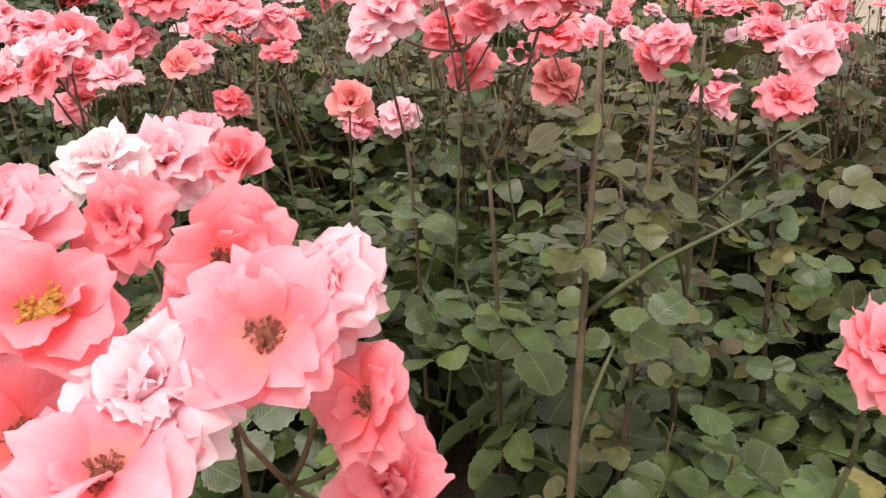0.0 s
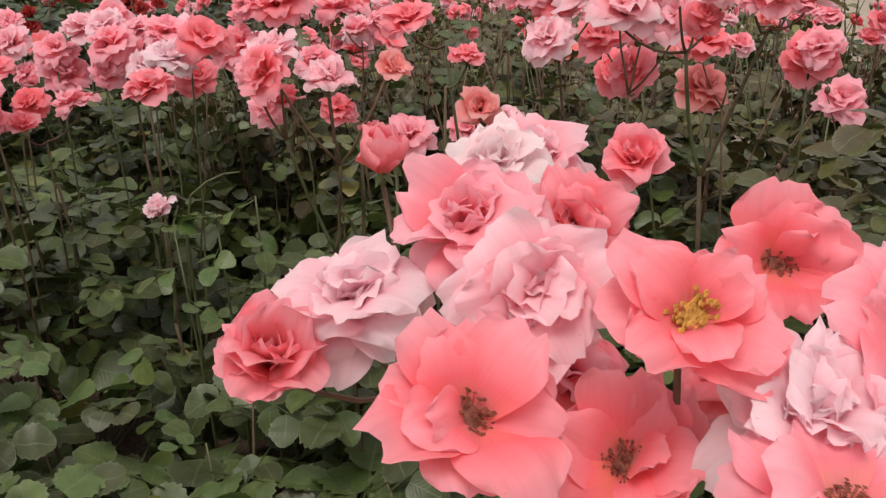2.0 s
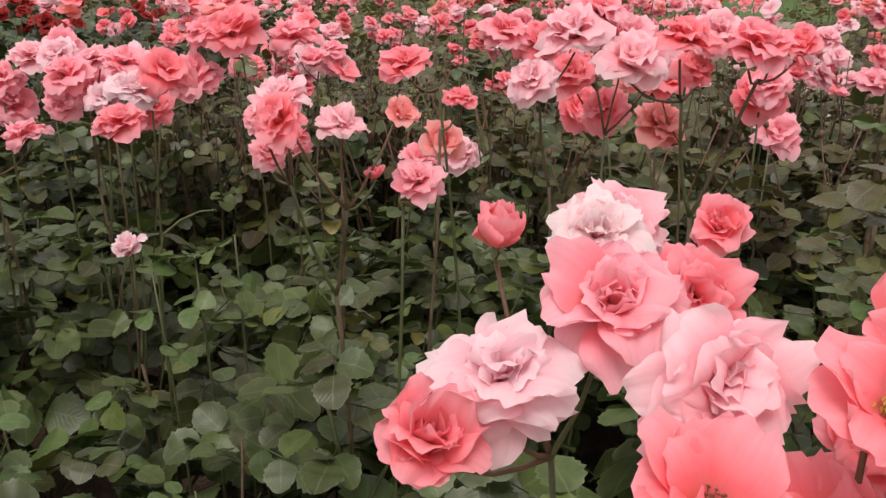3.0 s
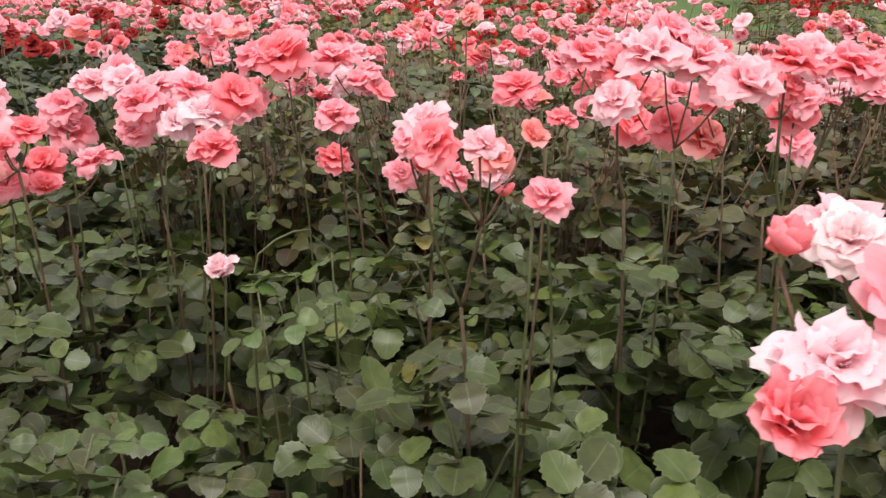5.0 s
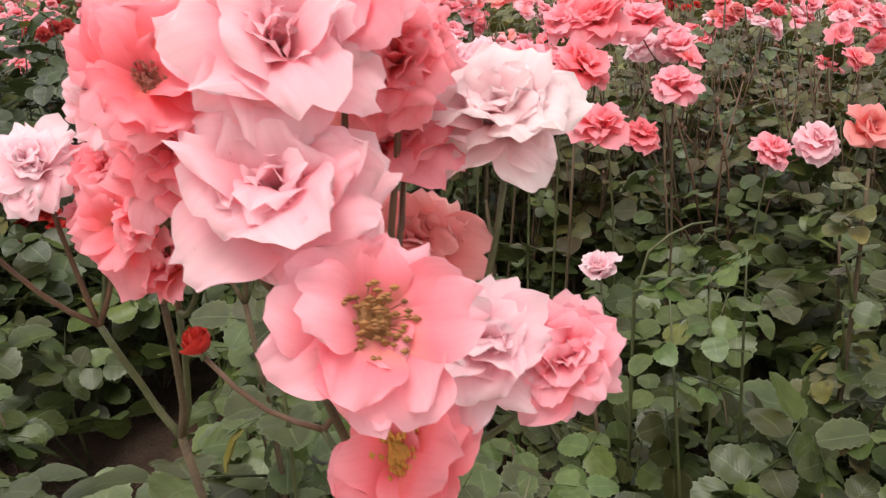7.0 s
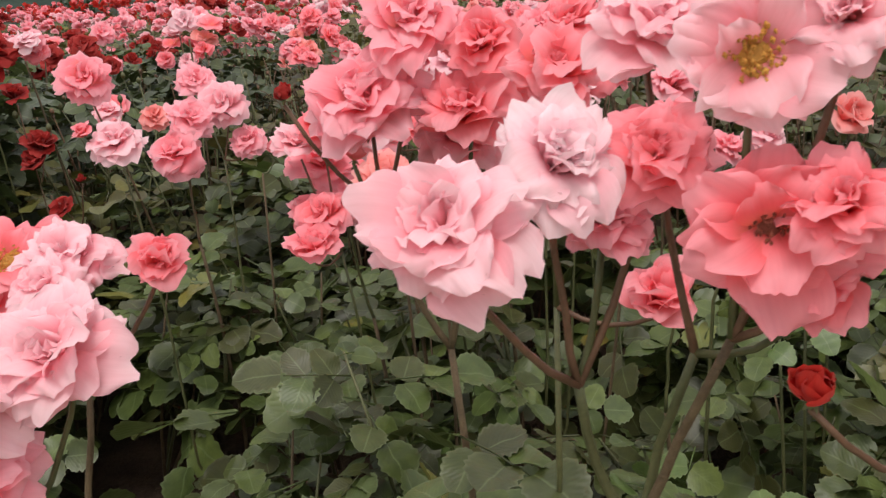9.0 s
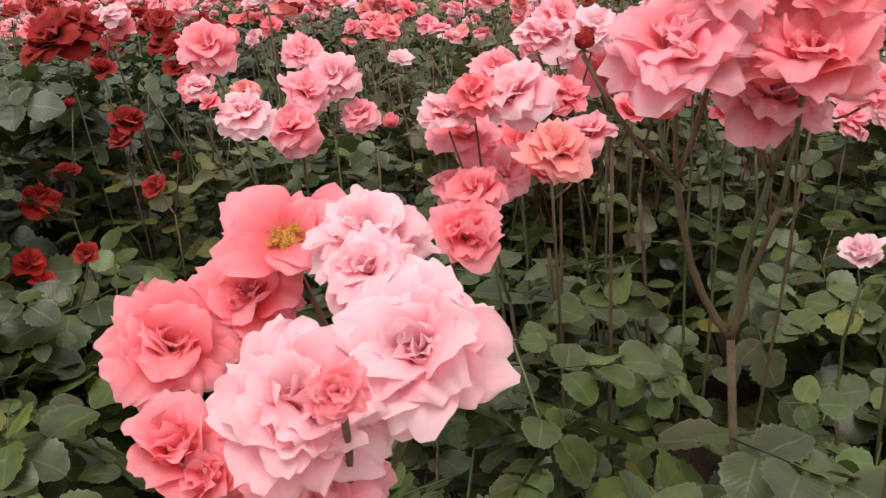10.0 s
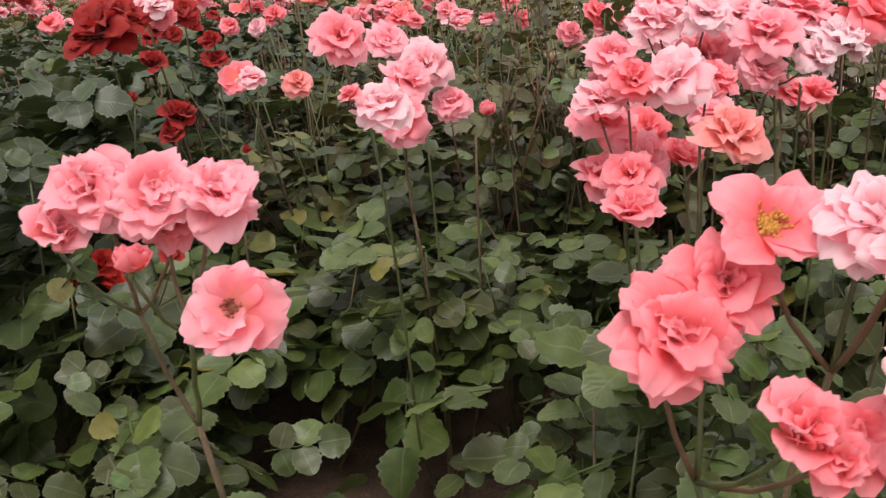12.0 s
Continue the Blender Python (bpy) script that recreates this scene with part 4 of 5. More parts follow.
def under_story(x, y, top, shoots, label=PINK_LABEL, kinds=None):
    """A bush without tall blooms: leafy shoots of uneven height, with gaps between them."""
    b = tagged_bush(x, y, label, "low rose bushes of the bed")
    for k in range(shoots):
        w, r = rng.uniform(0, 6.28), 0.25 * math.sqrt(rng.random())
        h = top * (1.0 - 0.45 * rng.random() ** 1.6)
        tip = Vector((math.cos(w) * r, math.sin(w) * r, h))
        if any((x + tip.x - gx) ** 2 + (y + tip.y - gy) ** 2 < gr * gr for gx, gy, gr in GAPS):
            continue
        if k < 4:
            v, f = tube_data(bend(tip * 0.12, tip, (rng.uniform(-0.03, 0.03), 0.0, 0), 5), (0.005, 0.0046, 0.004, 0.003, 0.002), 5)
            child("stem", mesh_of("stem", v, f, STEM_BROWN if k % 2 else STEM_GREEN), b)
        young = kinds is None and rng.random() < (0.4 if y + 0.396 * x < 1.25 and x > -1.3 else 0.05)
        spin = rng.uniform(0, 360)
        for q in range(5):
            at = tip * (1 - 0.075 * q * (0.55 / h)) + Vector((rng.gauss(0, 0.012), rng.gauss(0, 0.012), 0))
            size = rng.uniform(0.75, 1.5) * (0.75 if q == 0 else 1)
            m = Matrix.Translation(at) @ pose(0, 0, 0, 0, 0, spin + 137 * q + rng.gauss(0, 12)) @ pose(0, 0, 0, rng.gauss(-4 - 3 * q, 19), rng.gauss(0, 22), 0) @ Matrix.Scale(size, 4)
            child("leaf", rng.choice(kinds or (YOUNG if young and q < 4 else LEAVES)), b, m)
    if not b.children:
        bpy.data.objects.remove(b)


def canopy(x, y):
    """Height of the leaves over the bed, uneven from bush to bush."""
    h = 0.60 + 0.09 * noise.noise(Vector((x * 1.3, y * 1.3, 3.0)))
    return h + 0.20 * math.exp(-((x + 1.32) ** 2 + (y - 1.45) ** 2) / 0.12)


NEAR_SHOOTS = 8
for i in range(-4, 10):
    for j in range(5):
        s = i * 0.40 + 0.2 * (j % 2) + rng.uniform(-0.06, 0.06)
        n = 0.58 + j * 0.40 + rng.uniform(-0.06, 0.06)
        x, y = plan(s, n)
        if j > 0 and (s < -1.3 - 0.1 * j or s > 3.2 + 0.2 * j):
            continue
        under_story(x, y, canopy(x, y), NEAR_SHOOTS, "leafy green rose bush with few open blooms")

# a leafy tall bush with red roses at the far end, seen past the pink ones
for x, y, top in ((-2.55, 3.15, 1.22), (-2.42, 2.75, 1.05), (-2.9, 3.3, 1.3), (-2.75, 2.5, 0.95), (-2.3, 3.5, 1.05)):
    under_story(x, y, top, 14, "tall dark leafy rose bush with few red blooms", DARK_LEAVES)


def bare_cane(x, y, low, high, lean, leaves=9):
    """A tall brown cane with a few leaves, standing above the rest."""
    b = tagged_bush(x, y, "tall brown cane with sparse leaves above the bed", "tall canes")
    tip = Vector((lean[0], lean[1], high))
    pts = bend((0, 0, 0), tip, (0.015, 0, 0), 9)
    v, f = tube_data(pts, [0.0085 - 0.0007 * i for i in range(9)], 7)
    child("stem", mesh_of("stem", v, f, STEM_BROWN), b, None, "brown woody cane")
    for k in range(3):
        a = pts[4 + k]
        e = a + Vector((rng.uniform(-0.16, 0.16), rng.uniform(-0.05, 0.08), rng.uniform(0.08, 0.16)))
        v, f = tube_data(bend(a, e, (0, 0, 0.01), 5), (0.004, 0.0036, 0.003, 0.0026, 0.002), 5)
        child("stem", mesh_of("stem", v, f, STEM_GREEN), b)
        child("leaf", LEAVES[k], b, Matrix.Translation(e) @ pose(0, 0, 0, rng.gauss(0, 20), rng.gauss(0, 20), rng.uniform(0, 360)) @ Matrix.Scale(0.7, 4))
    for k in range(leaves):
        f = rng.uniform(low, 1) * 0.999 * 8
        a = pts[int(f)].lerp(pts[int(f) + 1], f % 1)
        child("leaf", rng.choice(BRONZE_LEAVES + BRONZE_LEAVES + YOUNG), b, Matrix.Translation(a) @ pose(0, 0, 0, rng.gauss(-10, 18), rng.gauss(0, 18), rng.uniform(0, 360)) @ Matrix.Scale(0.58, 4))


bare_cane(0.05, 0.66, 0.45, 1.20, (0.115, 0.30))
bare_cane(0.36, 1.30, 0.5, 1.15, (0.03, 0.05), 18)
bare_cane(0.22, 1.12, 0.5, 1.08, (0.05, 0.02), 16)
bare_cane(0.62, 1.50, 0.5, 1.10, (-0.04, 0.06), 18)
bare_cane(-0.52, 1.62, 0.5, 0.95, (0.05, 0.02))
for k in range(3):
    b = tagged_bush(-0.77 + 0.05 * k, 1.54 + 0.03 * (k % 3), "young yellow-green rose shoot in the bed", "young shoots")
    tip = Vector((0.02 * k - 0.04, 0.01, 0.79 + 0.025 * (k % 3)))
    v, f = tube_data(bend((0, 0, 0), tip, (0.01, 0, 0), 5), (0.004, 0.0036, 0.003, 0.0026, 0.002), 5)
    child("stem", mesh_of("stem", v, f, STEM_GREEN), b)
    for q in range(3):
        child("leaf", YOUNG[q], b, Matrix.Translation(tip * (1 - 0.08 * q)) @ pose(0, 0, 0, rng.gauss(-5, 12), rng.gauss(0, 15), 120 * q + 50 * k) @ Matrix.Scale(0.62, 4))

# a long bare twig arching over the leaves
arch = tagged_bush(-0.83, 1.69, "thin arching bare rose twig over the leaves", "tall canes")
v, f = tube_data([Vector((0, 0, 0)), Vector((0.0, 0, 0.5)), Vector((0.0, -0.01, 0.74)), Vector((0.02, -0.02, 0.825)), Vector((0.054, -0.02, 0.852)), Vector((0.09, -0.02, 0.868)), Vector((0.122, -0.024, 0.872))],
                 (0.004, 0.0036, 0.003, 0.0026, 0.0024, 0.002, 0.0014), 6)
child("stem", mesh_of("stem", v, f, STEM_GREEN), arch)

# ---- the rows behind ----
rng = random.Random(31)
FOLIAGE = [foliage_mesh(s, 50, 0.36, 0.80, 0.3, LEAF_BRONZE if s in (1, 3) else LEAF) for s in range(5)]
DARK_FOLIAGE = [foliage_mesh(s + 50, 62, 0.38, 1.02, 0.2, LEAF_DARK) for s in range(4)]


def stalks_mesh(seed):
    """Thin bare flower stalks with spent hips that stand above the leaves."""
    r = random.Random(seed)
    verts, faces = [], []
    for k in range(6):
        x, y = r.uniform(-0.3, 0.3), r.uniform(-0.3, 0.3)
        z = r.uniform(0.70, 1.0)
        v, f = tube_data(bend((x * 0.2, y * 0.2, 0.25), (x, y, z), (r.uniform(-0.05, 0.05), 0, 0), 4), (0.004, 0.0034, 0.003, 0.002), 4)
        v2, f2 = tube_data([Vector((x, y, z + o)) for o in (0, 0.007, 0.016, 0.022)], (0.003, 0.008, 0.007, 0.002), 5)
        for vv, ff in ((v, f), (v2, f2)):
            n = len(verts)
            verts += vv
            faces += [tuple(i + n for i in q) for q in ff]
    return mesh_of("flower_stalk", verts, faces, STEM_GREEN if seed % 2 else STEM_RED)


STALKS = [stalks_mesh(s) for s in range(4)]


def tall_stem(b, x, y, z):
    v, f = tube_data(bend((x * 0.3, y * 0.3, 0), (x, y, z), (0.01, 0, 0), 5), (0.006, 0.005, 0.0045, 0.004, 0.003), 4)
    child("stem", mesh_of("stem", v, f, STEM_BROWN), b)


def row_bush(x, y, tints, blooms, foliage, label, group, spread=0.28, top=1.05):
    b = tagged_bush(x, y, label, group)
    tagged(child("foliage", foliage, b, pose(0, 0, 0, 0, 0, rng.uniform(0, 360))), kind="stuff")
    tagged(child("flower_stalk", STALKS[rng.randrange(4)], b, pose(0, 0, 0, 0, 0, rng.uniform(0, 360))), kind="stuff")
    for k in range(blooms):
        if k % 5 == 0:
            cx, cy, cz = rng.uniform(-spread, spread), rng.uniform(-spread, spread), top + rng.uniform(-0.17, 0.10)
            tall_stem(b, cx, cy, cz - 0.03)
        d = rng.uniform(0.075, 0.108)
        px, py, pz = cx + rng.gauss(0, 0.06), cy + rng.gauss(0, 0.06), cz + rng.gauss(0, 0.032)
        kind = rng.choice(("full", "full", "full", "half", "open"))
        child("bloom", whole_bloom(kind, rng.choice(tints), rng.randrange(5), (5, 4)), b, aim(px, py, pz, d, rng.uniform(-150, -30), rng.uniform(5, 60), rng.uniform(0, 360)))


far_cache = {}


def whole_far(seed):
    if seed not in far_cache:
        verts, faces, uvs = [], [], []
        for ring, shape, m in bloom_plan("full", f"far{seed}"):
            count, length, width, a0, a1, cup, ruffle, foot = WHORLS["full"][ring]
            if ring in (2, 4):
                continue
            v, f, uv = petal_grid(seed * 31 + shape, length, width, a0, a1, cup, ruffle, 0.05, 3, 3)
            n = len(verts)
            verts += [m @ Vector(p) for p in v]
            faces += [tuple(i + n for i in q) for q in f]
            uvs += uv
        far_cache[seed] = verts, faces, uvs
    return far_cache[seed]


PINKS = ("coral", "coral", "pink", "pink", "pale", "lilac", "peach")
for i in range(-12, 15):
    for j in range(7):
        s = i * 0.44 + 0.2 * (j % 2) + rng.uniform(-0.09, 0.09)
        n = 2.45 + j * 0.45 + rng.uniform(-0.09, 0.09)
        if s < -2.1 - 0.33 * j or s > 4.6 + 0.3 * j:
            continue
        x, y = plan(s, n)
        red = s > 2.95 and n > 2.6
        row_bush(x, y, ("red", "red", "pink") if red else PINKS, 3 if red else rng.choice((0, 3, 5, 6, 7) if j < 3 else (4, 6, 8)), (DARK_FOLIAGE if red else FOLIAGE)[rng.randrange(4)],
                 RED_LABEL if red else FAR_LABEL, "rose bushes in the middle of the bed")

# thin bare shoots with bronze young leaves and spent heads between the tall blooms
def thicket_mesh(seed):
    r = random.Random(seed)
    verts, faces, lv, lf, luv = [], [], [], [], []
    for k in range(9):
        x, y = r.uniform(-0.22, 0.22), r.uniform(-0.22, 0.22)
        z = r.uniform(0.72, 1.04)
        pts = bend((x * 0.3, y * 0.3, 0.1), (x, y, z), (r.uniform(-0.04, 0.04), r.uniform(-0.03, 0.03), 0), 6)
        pieces = [tube_data(pts, (0.0038, 0.0034, 0.003, 0.0026, 0.0022, 0.0016), 4)]
        for q in range(r.choice((1, 2, 3))):
            a = pts[r.choice((3, 4))]
            e = a + Vector((r.uniform(-0.07, 0.07), r.uniform(-0.05, 0.05), r.uniform(0.06, 0.14)))
            pieces.append(tube_data(bend(a, e, (0, 0, 0.008), 4), (0.002, 0.0018, 0.0015, 0.0012), 4))
            pieces.append(tube_data([e + Vector((0, 0, o)) for o in (0, 0.005, 0.012, 0.017)], (0.002, 0.0055, 0.005, 0.0015), 5))
        for v, f in pieces:
            n = len(verts)
            verts += v
            faces += [tuple(i + n for i in g) for g in f]
        for q in range(5):
            v, f, uv = leaf_data(r.randrange(14), True)
            a = pts[2 + q % 4]
            m = Matrix.Translation(a) @ pose(0, 0, 0, r.gauss(-8, 24), r.gauss(0, 24), r.uniform(0, 360)) @ Matrix.Scale(r.uniform(0.45, 0.8), 4)
            n = len(lv)
            lv += [m @ Vector(p) for p in v]
            lf += [tuple(i + n for i in g) for g in f]
            luv += uv
    return mesh_of("flower_stalk", verts, faces, STEM_RED if seed % 2 else STEM_BROWN), mesh_of("foliage", lv, lf, LEAF_BRONZE if seed % 3 else LEAF, luv)


THICKETS = [thicket_mesh(s + 400) for s in range(6)]
for k in range(64):
    s, n = rng.uniform(-1.9, 2.6), rng.uniform(1.35, 3.4)
    # thick on the near side of the bed's start, sparse farther along
    if s > -0.45 and (n < 2.1 or rng.random() < 0.45):
        continue
    b = tagged_bush(*plan(s, n), "thin bare rose shoots with bronze leaves and spent heads", "bare shoots of the bed")
    stems, leaves = THICKETS[k % 6]
    m = pose(0, 0, 0, 0, 0, rng.uniform(0, 360))
    tagged(child("flower_stalk", stems, b, m), kind="stuff")
    tagged(child("foliage", leaves, b, m), kind="stuff")

# the bed runs on to both sides
for i in range(-11, 15):
    for j in range(5):
        s, n = i * 0.5 + 0.2 * (j % 2) + rng.uniform(-0.08, 0.08), 0.62 + j * 0.46 + rng.uniform(-0.06, 0.06)
        if -1.75 - 0.15 * j < s < 3.75 + 0.15 * j:
            continue
        x, y = plan(s, n)
        row_bush(x, y, PINKS, rng.choice((0, 3, 4)), FOLIAGE[rng.randrange(5)], FAR_LABEL, "rose bushes at the ends of the bed")

# the beds beyond: too many bushes to pick apart, one object
FAR_TINTS = ("coral", "pink", "pale", "scarlet", "red")


def far_bush(seed, tints):
    """Leaves and blooms of one far bush, as arrays."""
    r = random.Random(seed)
    verts, faces, uvs, slots = [], [], [], []

    def add(v, f, uv, m, slot):
        n = len(verts)
        verts.extend(m @ Vector(p) for p in v)
        faces.extend(tuple(i + n for i in q) for q in f)
        uvs.extend(uv)
        slots.extend([slot] * len(f))

    for k in range(18):
        v, f, uv = leaf_data(r.randrange(14), True)
        add(v, f, uv, leaf_pose(r, 0.46, 0.80, 0.12) @ Matrix.Scale(1.6, 4), 0)
    for k in range(11):
        if k % 4 == 0:
            cx, cy, cz = r.uniform(-0.42, 0.42), r.uniform(-0.42, 0.42), 0.98 + r.uniform(-0.2, 0.1)
            v, f = tube_data(bend((cx * 0.3, cy * 0.3, 0.1), (cx, cy, cz), (0.02, 0, 0), 3), (0.006, 0.005, 0.003), 3)
            add(v, f, [(0.6, 0.5)] * len(v), Matrix(), 6)
        v, f, uv = whole_far(r.randrange(3))
        m = aim(cx + r.gauss(0, 0.07), cy + r.gauss(0, 0.07), cz + r.gauss(0, 0.04), r.uniform(0.08, 0.115), r.uniform(-150, -30), r.uniform(5, 60), r.uniform(0, 360))
        add(v, f, uv, m, 1 + r.choice(tints))
    return np.array([tuple(v) for v in verts]), faces, uvs, slots


PINK_FAR = [far_bush(s, (0, 1, 1, 2)) for s in range(4)]
RED_FAR = [far_bush(s + 20, (3, 3, 4, 0)) for s in range(4)]
field_v, field_f, field_uv, field_slot, count = [], [], [], [], 0
for i in range(-18, 16):
    for j in range(19):
        s = i * 0.8 + 0.4 * (j % 2) + rng.uniform(-0.18, 0.18)
        n = 5.75 + j * 0.78 + rng.uniform(-0.18, 0.18)
        x, y = plan(s, n)
        if abs(math.degrees(math.atan2(x + 1.0, y)) - 4) > 33 or -1.3 < s < 0.15 or (n > 12 and (i + j) % 3 == 0):
            continue
        red = n > 10.5 + 1.8 * noise.noise(Vector((s * 0.4, 0, 0))) or rng.random() < 0.10
        v, f, uv, slot = (RED_FAR if red else PINK_FAR)[rng.randrange(4)]
        w = rng.uniform(0, 6.28)
        turned = v @ np.array(((math.cos(w), math.sin(w), 0), (-math.sin(w), math.cos(w), 0), (0, 0, 1)))
        field_v.append(turned + np.array((x, y, 0)))
        field_f += [tuple(q + count for q in g) for g in f]
        field_uv += uv
        field_slot += slot
        count += len(v)
field_me = mesh_of("rose_field", np.concatenate(field_v).tolist(), field_f, LEAF_BRONZE, field_uv)
for t in FAR_TINTS:
    field_me.materials.append(PETAL[t])
field_me.materials.append(STEM_BROWN)
field_me.polygons.foreach_set("material_index", field_slot)
tagged(new("rose_field", field_me), "far rose beds thick with pink and red blooms", "rose bed", kind="stuff")

# ---- the far side: trees, a lamp pole and a moored boat ----
def tree(x, y, height, crown, bark, label, category="tree", lowest=0.35, leaves=1500):
    t = new("tree")
    t.location = (x, y, 0)
    tagged(t, label, category, "far trees")
    r = random.Random(f"{x}{y}")
    trunk_top = Vector((r.uniform(-0.3, 0.3), r.uniform(-0.3, 0.3), height * 0.75))
    verts, faces = tube_data(bend((0, 0, 0), trunk_top, (0.12, 0.05, 0), 9), [height * 0.028 * (1 - 0.09 * i) for i in range(9)], 9)
    tips = []
    for k in range(11):
        f = r.uniform(lowest, 0.95)
        a = trunk_top * f
        w = r.uniform(0, 6.28)
        b = a + Vector((math.cos(w) * crown * r.uniform(0.5, 0.9), math.sin(w) * crown * r.uniform(0.5, 0.9), height * r.uniform(0.05, 0.25)))
        v, q = tube_data(bend(a, b, (0, 0, 0.15), 5), (height * 0.010, height * 0.008, height * 0.006, height * 0.004, height * 0.002), 5)
        n = len(verts)
        verts += v
        faces += [tuple(i + n for i in g) for g in q]
        tips += [a.lerp(b, 0.6), b]
    child("trunk", mesh_of("trunk", verts, faces, bark), t)
    verts, faces, uvs = [], [], []
    for k in range(leaves):
        c = r.choice(tips) + Vector((r.gauss(0, crown * 0.22), r.gauss(0, crown * 0.22), r.gauss(0, crown * 0.18)))
        m = pose(*c, r.uniform(-60, 60), r.uniform(-60, 60), r.uniform(0, 360)) @ Matrix.Scale(r.uniform(0.7, 1.3) * crown * 0.09, 4)
        n = len(verts)
        verts += [m @ Vector(p) for p in ((0, -1, 0), (0.55, -0.1, 0.12), (0, 1, 0), (-0.55, -0.1, 0.12))]
        faces += [(n, n + 1, n + 2), (n, n + 2, n + 3)]
        uvs += [(0.0, 0.0), (1.0, 0.5), (0.0, 1.0), (-1.0, 0.5)]
    tagged(child("crown", mesh_of("crown", verts, faces, LEAF_FAR, uvs), t), kind="stuff")


def shrub(x, y, height, width, label):
    """A clipped or conical evergreen: a short trunk and many small needles in clumps."""
    t = new("shrub")
    t.location = (x, y, 0)
    tagged(t, label, "shrub")
    v, f = tube_data([Vector((0, 0, z * height)) for z in (0, 0.4, 0.8)], (0.07, 0.05, 0.02), 6)
    child("trunk", mesh_of("trunk", v, f, BARK), t)
    r = random.Random(f"{x}{y}s")
    verts, faces, uvs = [], [], []
    for k in range(900):
        z = r.random() ** 1.2
        w = r.uniform(0, 6.28)
        rad = width * (1 - z) ** 0.7 * r.uniform(0.55, 1.05) * (1 + 0.15 * math.sin(5 * w + z * 9))
        m = pose(math.cos(w) * rad, math.sin(w) * rad, 0.1 + z * height, r.uniform(-50, 50), r.uniform(-50, 50), math.degrees(w)) @ Matrix.Scale(r.uniform(0.08, 0.15), 4)
        n = len(verts)
        verts += [m @ Vector(p) for p in ((0, -1, 0), (0.4, 0, 0.1), (0, 1, 0), (-0.4, 0, 0.1))]
        faces += [(n, n + 1, n + 2), (n, n + 2, n + 3)]
        uvs += [(0.0, 0.0), (1.0, 0.5), (0.0, 1.0), (-1.0, 0.5)]
    tagged(child("crown", mesh_of("crown", verts, faces, LEAF_FAR, uvs), t), kind="stuff")


def lamp_pole(x, y):
    t = new("lamp_pole")
    t.location = (x, y, 0)
    tagged(t, "slim grey painted lamp pole standing by the path", "lamp pole")
    v, f = tube_data([Vector((0, 0, z)) for z in (0, 0.5, 0.52, 4.2)], (0.09, 0.09, 0.06, 0.045), 12)
    child("pole", mesh_of("pole", v, f, POLE_PAINT), t)
    v, f = tube_data([Vector((0, 0, z)) for z in (0, 0.03, 0.06)], (0.16, 0.15, 0.10), 12)
    child("base_plate", mesh_of("base_plate", v, f, POLE_PAINT), t)
    v, f = tube_data([Vector((0, 0, z)) for z in (4.2, 4.3, 4.6, 4.7)], (0.05, 0.16, 0.22, 0.05), 12)
    child("lantern", mesh_of("lantern", v, f, WHITE_PAINT), t)


def boat(x, y, turn, length):
    """A long moored boat: dark hull, white deckhouse with windows, railings and a gangway."""
    t = new("moored_boat")
    t.matrix_basis = pose(x, y, 0, 0, 0, turn)
    tagged(t, "long moored boat with grey hull and white deckhouse", "boat")
    half = length / 2
    bm = bmesh.new()
    vs = box(bm, -half, half, 0, 5, -0.3, 1.45)
    for v in vs:
        if v.co.z < 0:
            v.co.x *= 0.94
            v.co.y += 0.25 if v.co.y < 1 else -0.25
    part("hull", bm, HULL, t)
    bm = bmesh.new()
    box(bm, -half - 0.05, half + 0.05, -0.08, -0.003, 1.36, 1.50)
    part("rubbing_strake", bm, WHITE_PAINT, t)
    bm = bmesh.new()
    box(bm, -half + 0.02, half - 0.02, -0.05, -0.004, 0.62, 0.70)
    part("lower_strake", bm, HULL, t)
    bm = bmesh.new()
    box(bm, -half + 2, half - 3, 1.0, 4.4, 1.45, 4.1)
    house = part("deckhouse", bm, WHITE_PAINT, t)
    bm = bmesh.new()
    box(bm, -half + 1.6, half - 2.6, 0.6, 4.8, 4.1, 4.28)
    part("deckhouse_roof", bm, WHITE_PAINT, t)
    win = bpy.data.meshes.new("window")
    bm = bmesh.new()
    box(bm, -0.55, 0.55, 0.94, 0.997, 1.75, 2.95)
    bm.to_mesh(win)
    bm.free()
    win.materials.append(DARK_GLASS)
    frame_me = bpy.data.meshes.new("window_frame")
    bm = bmesh.new()
    box(bm, -0.63, -0.55, 0.90, 0.996, 1.67, 3.03)
    box(bm, 0.55, 0.63, 0.90, 0.996, 1.67, 3.03)
    box(bm, -0.55, 0.55, 0.90, 0.996, 2.95, 3.03)
    box(bm, -0.55, 0.55, 0.90, 0.996, 1.67, 1.75)
    bm.to_mesh(frame_me)
    bm.free()
    frame_me.materials.append(WHITE_PAINT)
    k = -half + 3.2
    while k < half - 4:
        child("window", win, house, pose(k, 0, 0))
        child("window_frame", frame_me, house, pose(k, 0, 0))
        k += 1.9
    post = bpy.data.meshes.new("railing_post")
    bm = bmesh.new()
    box(bm, -0.025, 0.025, 0.10, 0.15, 1.45, 2.45)
    bm.to_mesh(post)
    bm.free()
    post.materials.append(WHITE_PAINT)
    k = -half + 0.2
    while k < half:
        child("railing_post", post, t, pose(k, 0, 0))
        k += 1.4
    for z in (1.8, 2.12, 2.45):
        bm = bmesh.new()
        box(bm, -half + 0.1, half - 0.1, 0.105, 0.145, z, z + 0.035)
        part("handrail", bm, WHITE_PAINT, t)
    return t


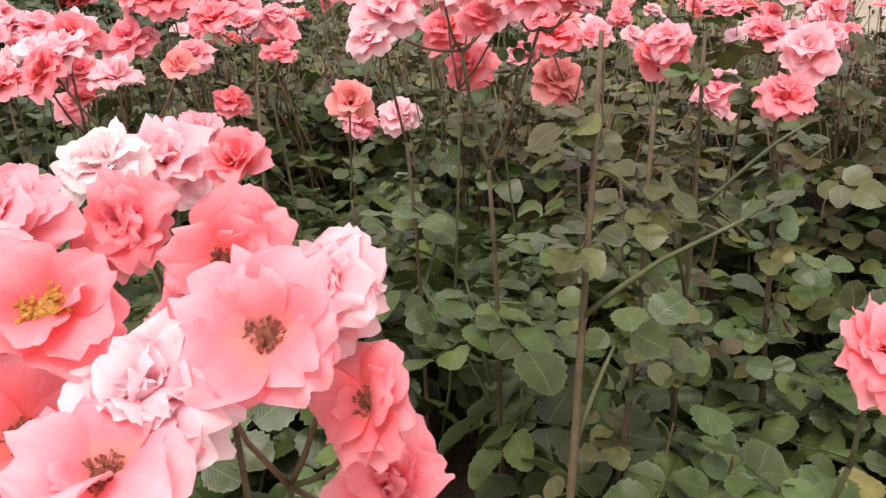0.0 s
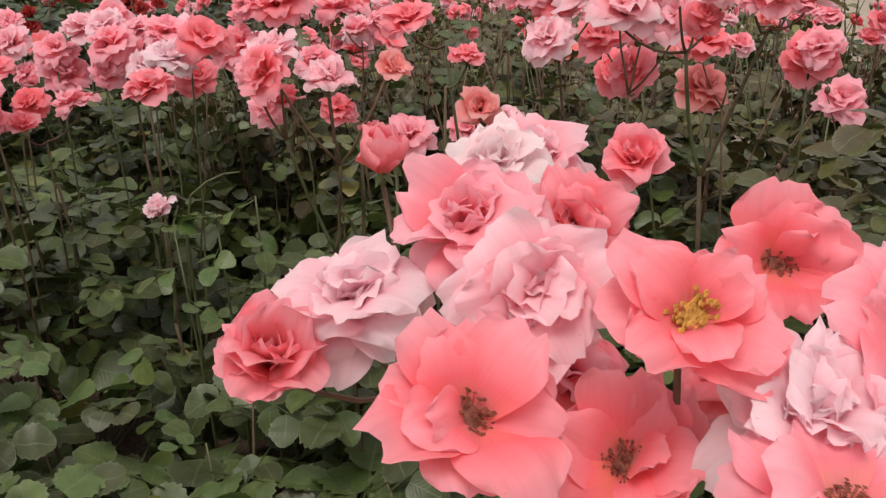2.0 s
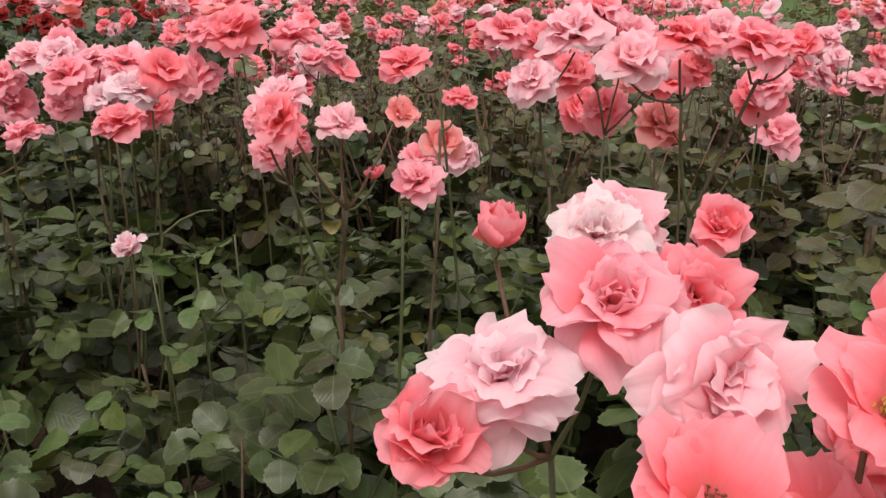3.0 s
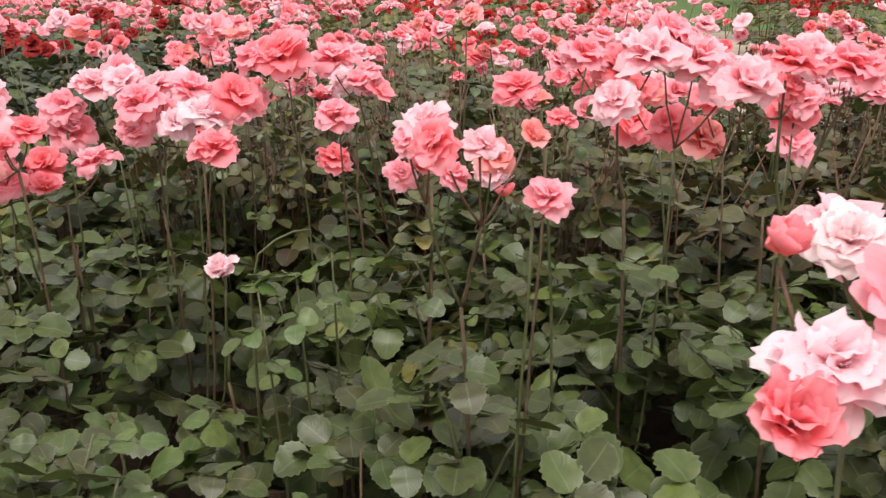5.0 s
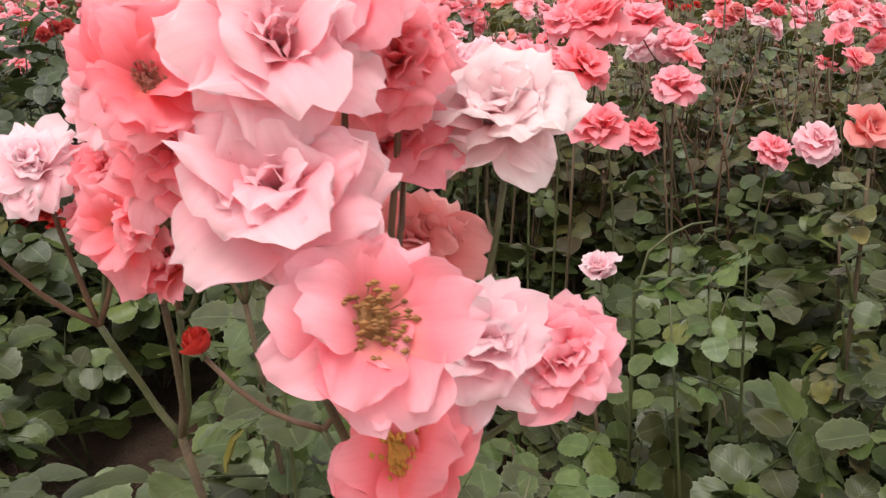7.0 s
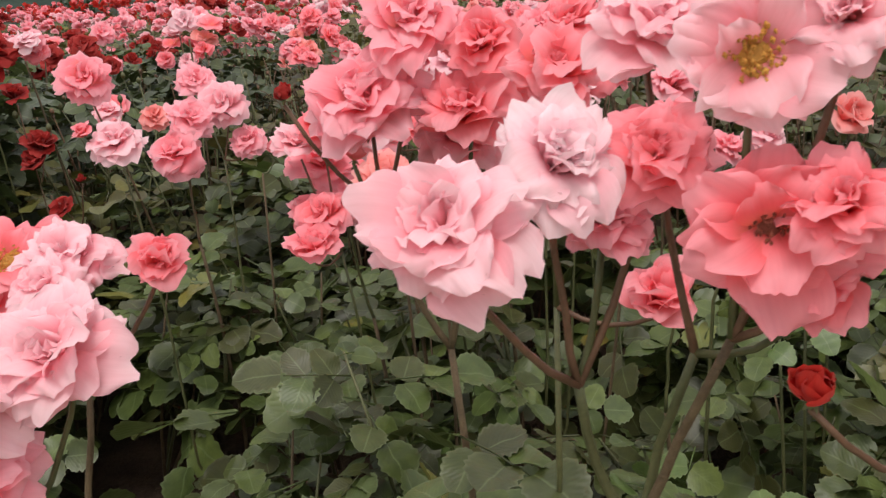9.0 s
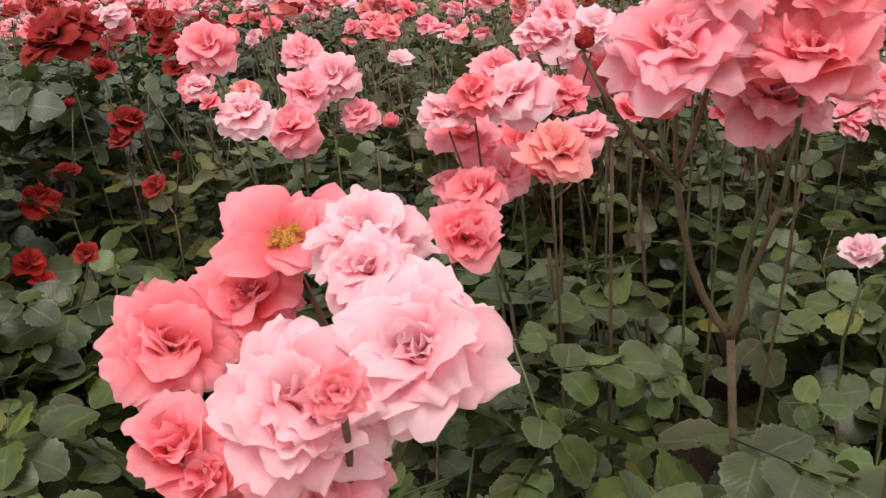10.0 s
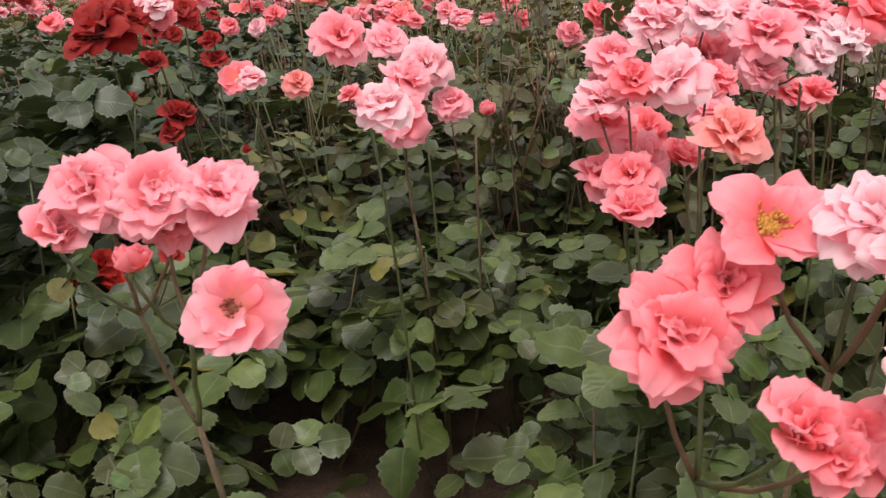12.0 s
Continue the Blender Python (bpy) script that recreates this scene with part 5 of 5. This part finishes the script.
def gangway(x, y, turn):
    t = new("gangway")
    t.matrix_basis = pose(x, y, 0, 0, 0, turn)
    tagged(t, "white metal gangway stair leaning on the boat", "gangway")
    for side in (-0.45, 0.45):
        for z0, r in ((0.0, 0.06), (0.95, 0.03)):
            v, f = tube_data([Vector((0, side, z0)), Vector((2.6, side, z0 + 1.45))], (r, r), 6)
            child("rail", mesh_of("rail", v, f, WHITE_PAINT), t)
        for k in range(5):
            a = 0.1 + k * 0.58
            v, f = tube_data([Vector((a, side, a * 0.557)), Vector((a, side, a * 0.557 + 0.95))], (0.022, 0.022), 5)
            child("post", mesh_of("post", v, f, WHITE_PAINT), t)
    step = bpy.data.meshes.new("tread")
    bm = bmesh.new()
    box(bm, -0.12, 0.12, -0.43, 0.43, -0.02, 0.02)
    bm.to_mesh(step)
    bm.free()
    step.materials.append(WHITE_PAINT)
    for k in range(8):
        child("tread", step, t, pose(0.2 + k * 0.31, 0, (0.2 + k * 0.31) * 0.557))


boat(-6, 46, 2.0, 44)
gangway(1.2, 44.6, 60)
shrub(-4.6, 33, 2.6, 0.65, "slim dark conifer shrub on the lawn")
shrub(6.4, 36, 2.4, 1.3, "round dark green shrub on the lawn")
shrub(17.5, 30, 1.5, 1.6, "light green clipped shrub beside the path")
shrub(-9.5, 24, 2.0, 1.3, "dark green shrub behind the roses")
lamp_pole(3.0, 38)
lamp_pole(17.0, 27)
tree(4.2, 39, 9, 2.6, PALE_BARK, "tall tree with a pale trunk and green crown")
tree(-9.5, 30, 8, 2.6, BARK, "dark leafy tree beyond the rose beds")
tree(21, 31, 9, 3.6, BARK, "broad dark leafy tree beyond the path", lowest=0.2, leaves=2600)
tree(27, 34, 10, 4.0, BARK, "broad dark leafy tree beyond the path", lowest=0.2, leaves=2600)
tree(15, 42, 9, 3.6, BARK, "broad dark leafy tree beyond the path", lowest=0.2, leaves=2600)
tree(-15, 36, 9, 3.6, BARK, "broad dark leafy tree beyond the rose beds", lowest=0.2, leaves=2200)
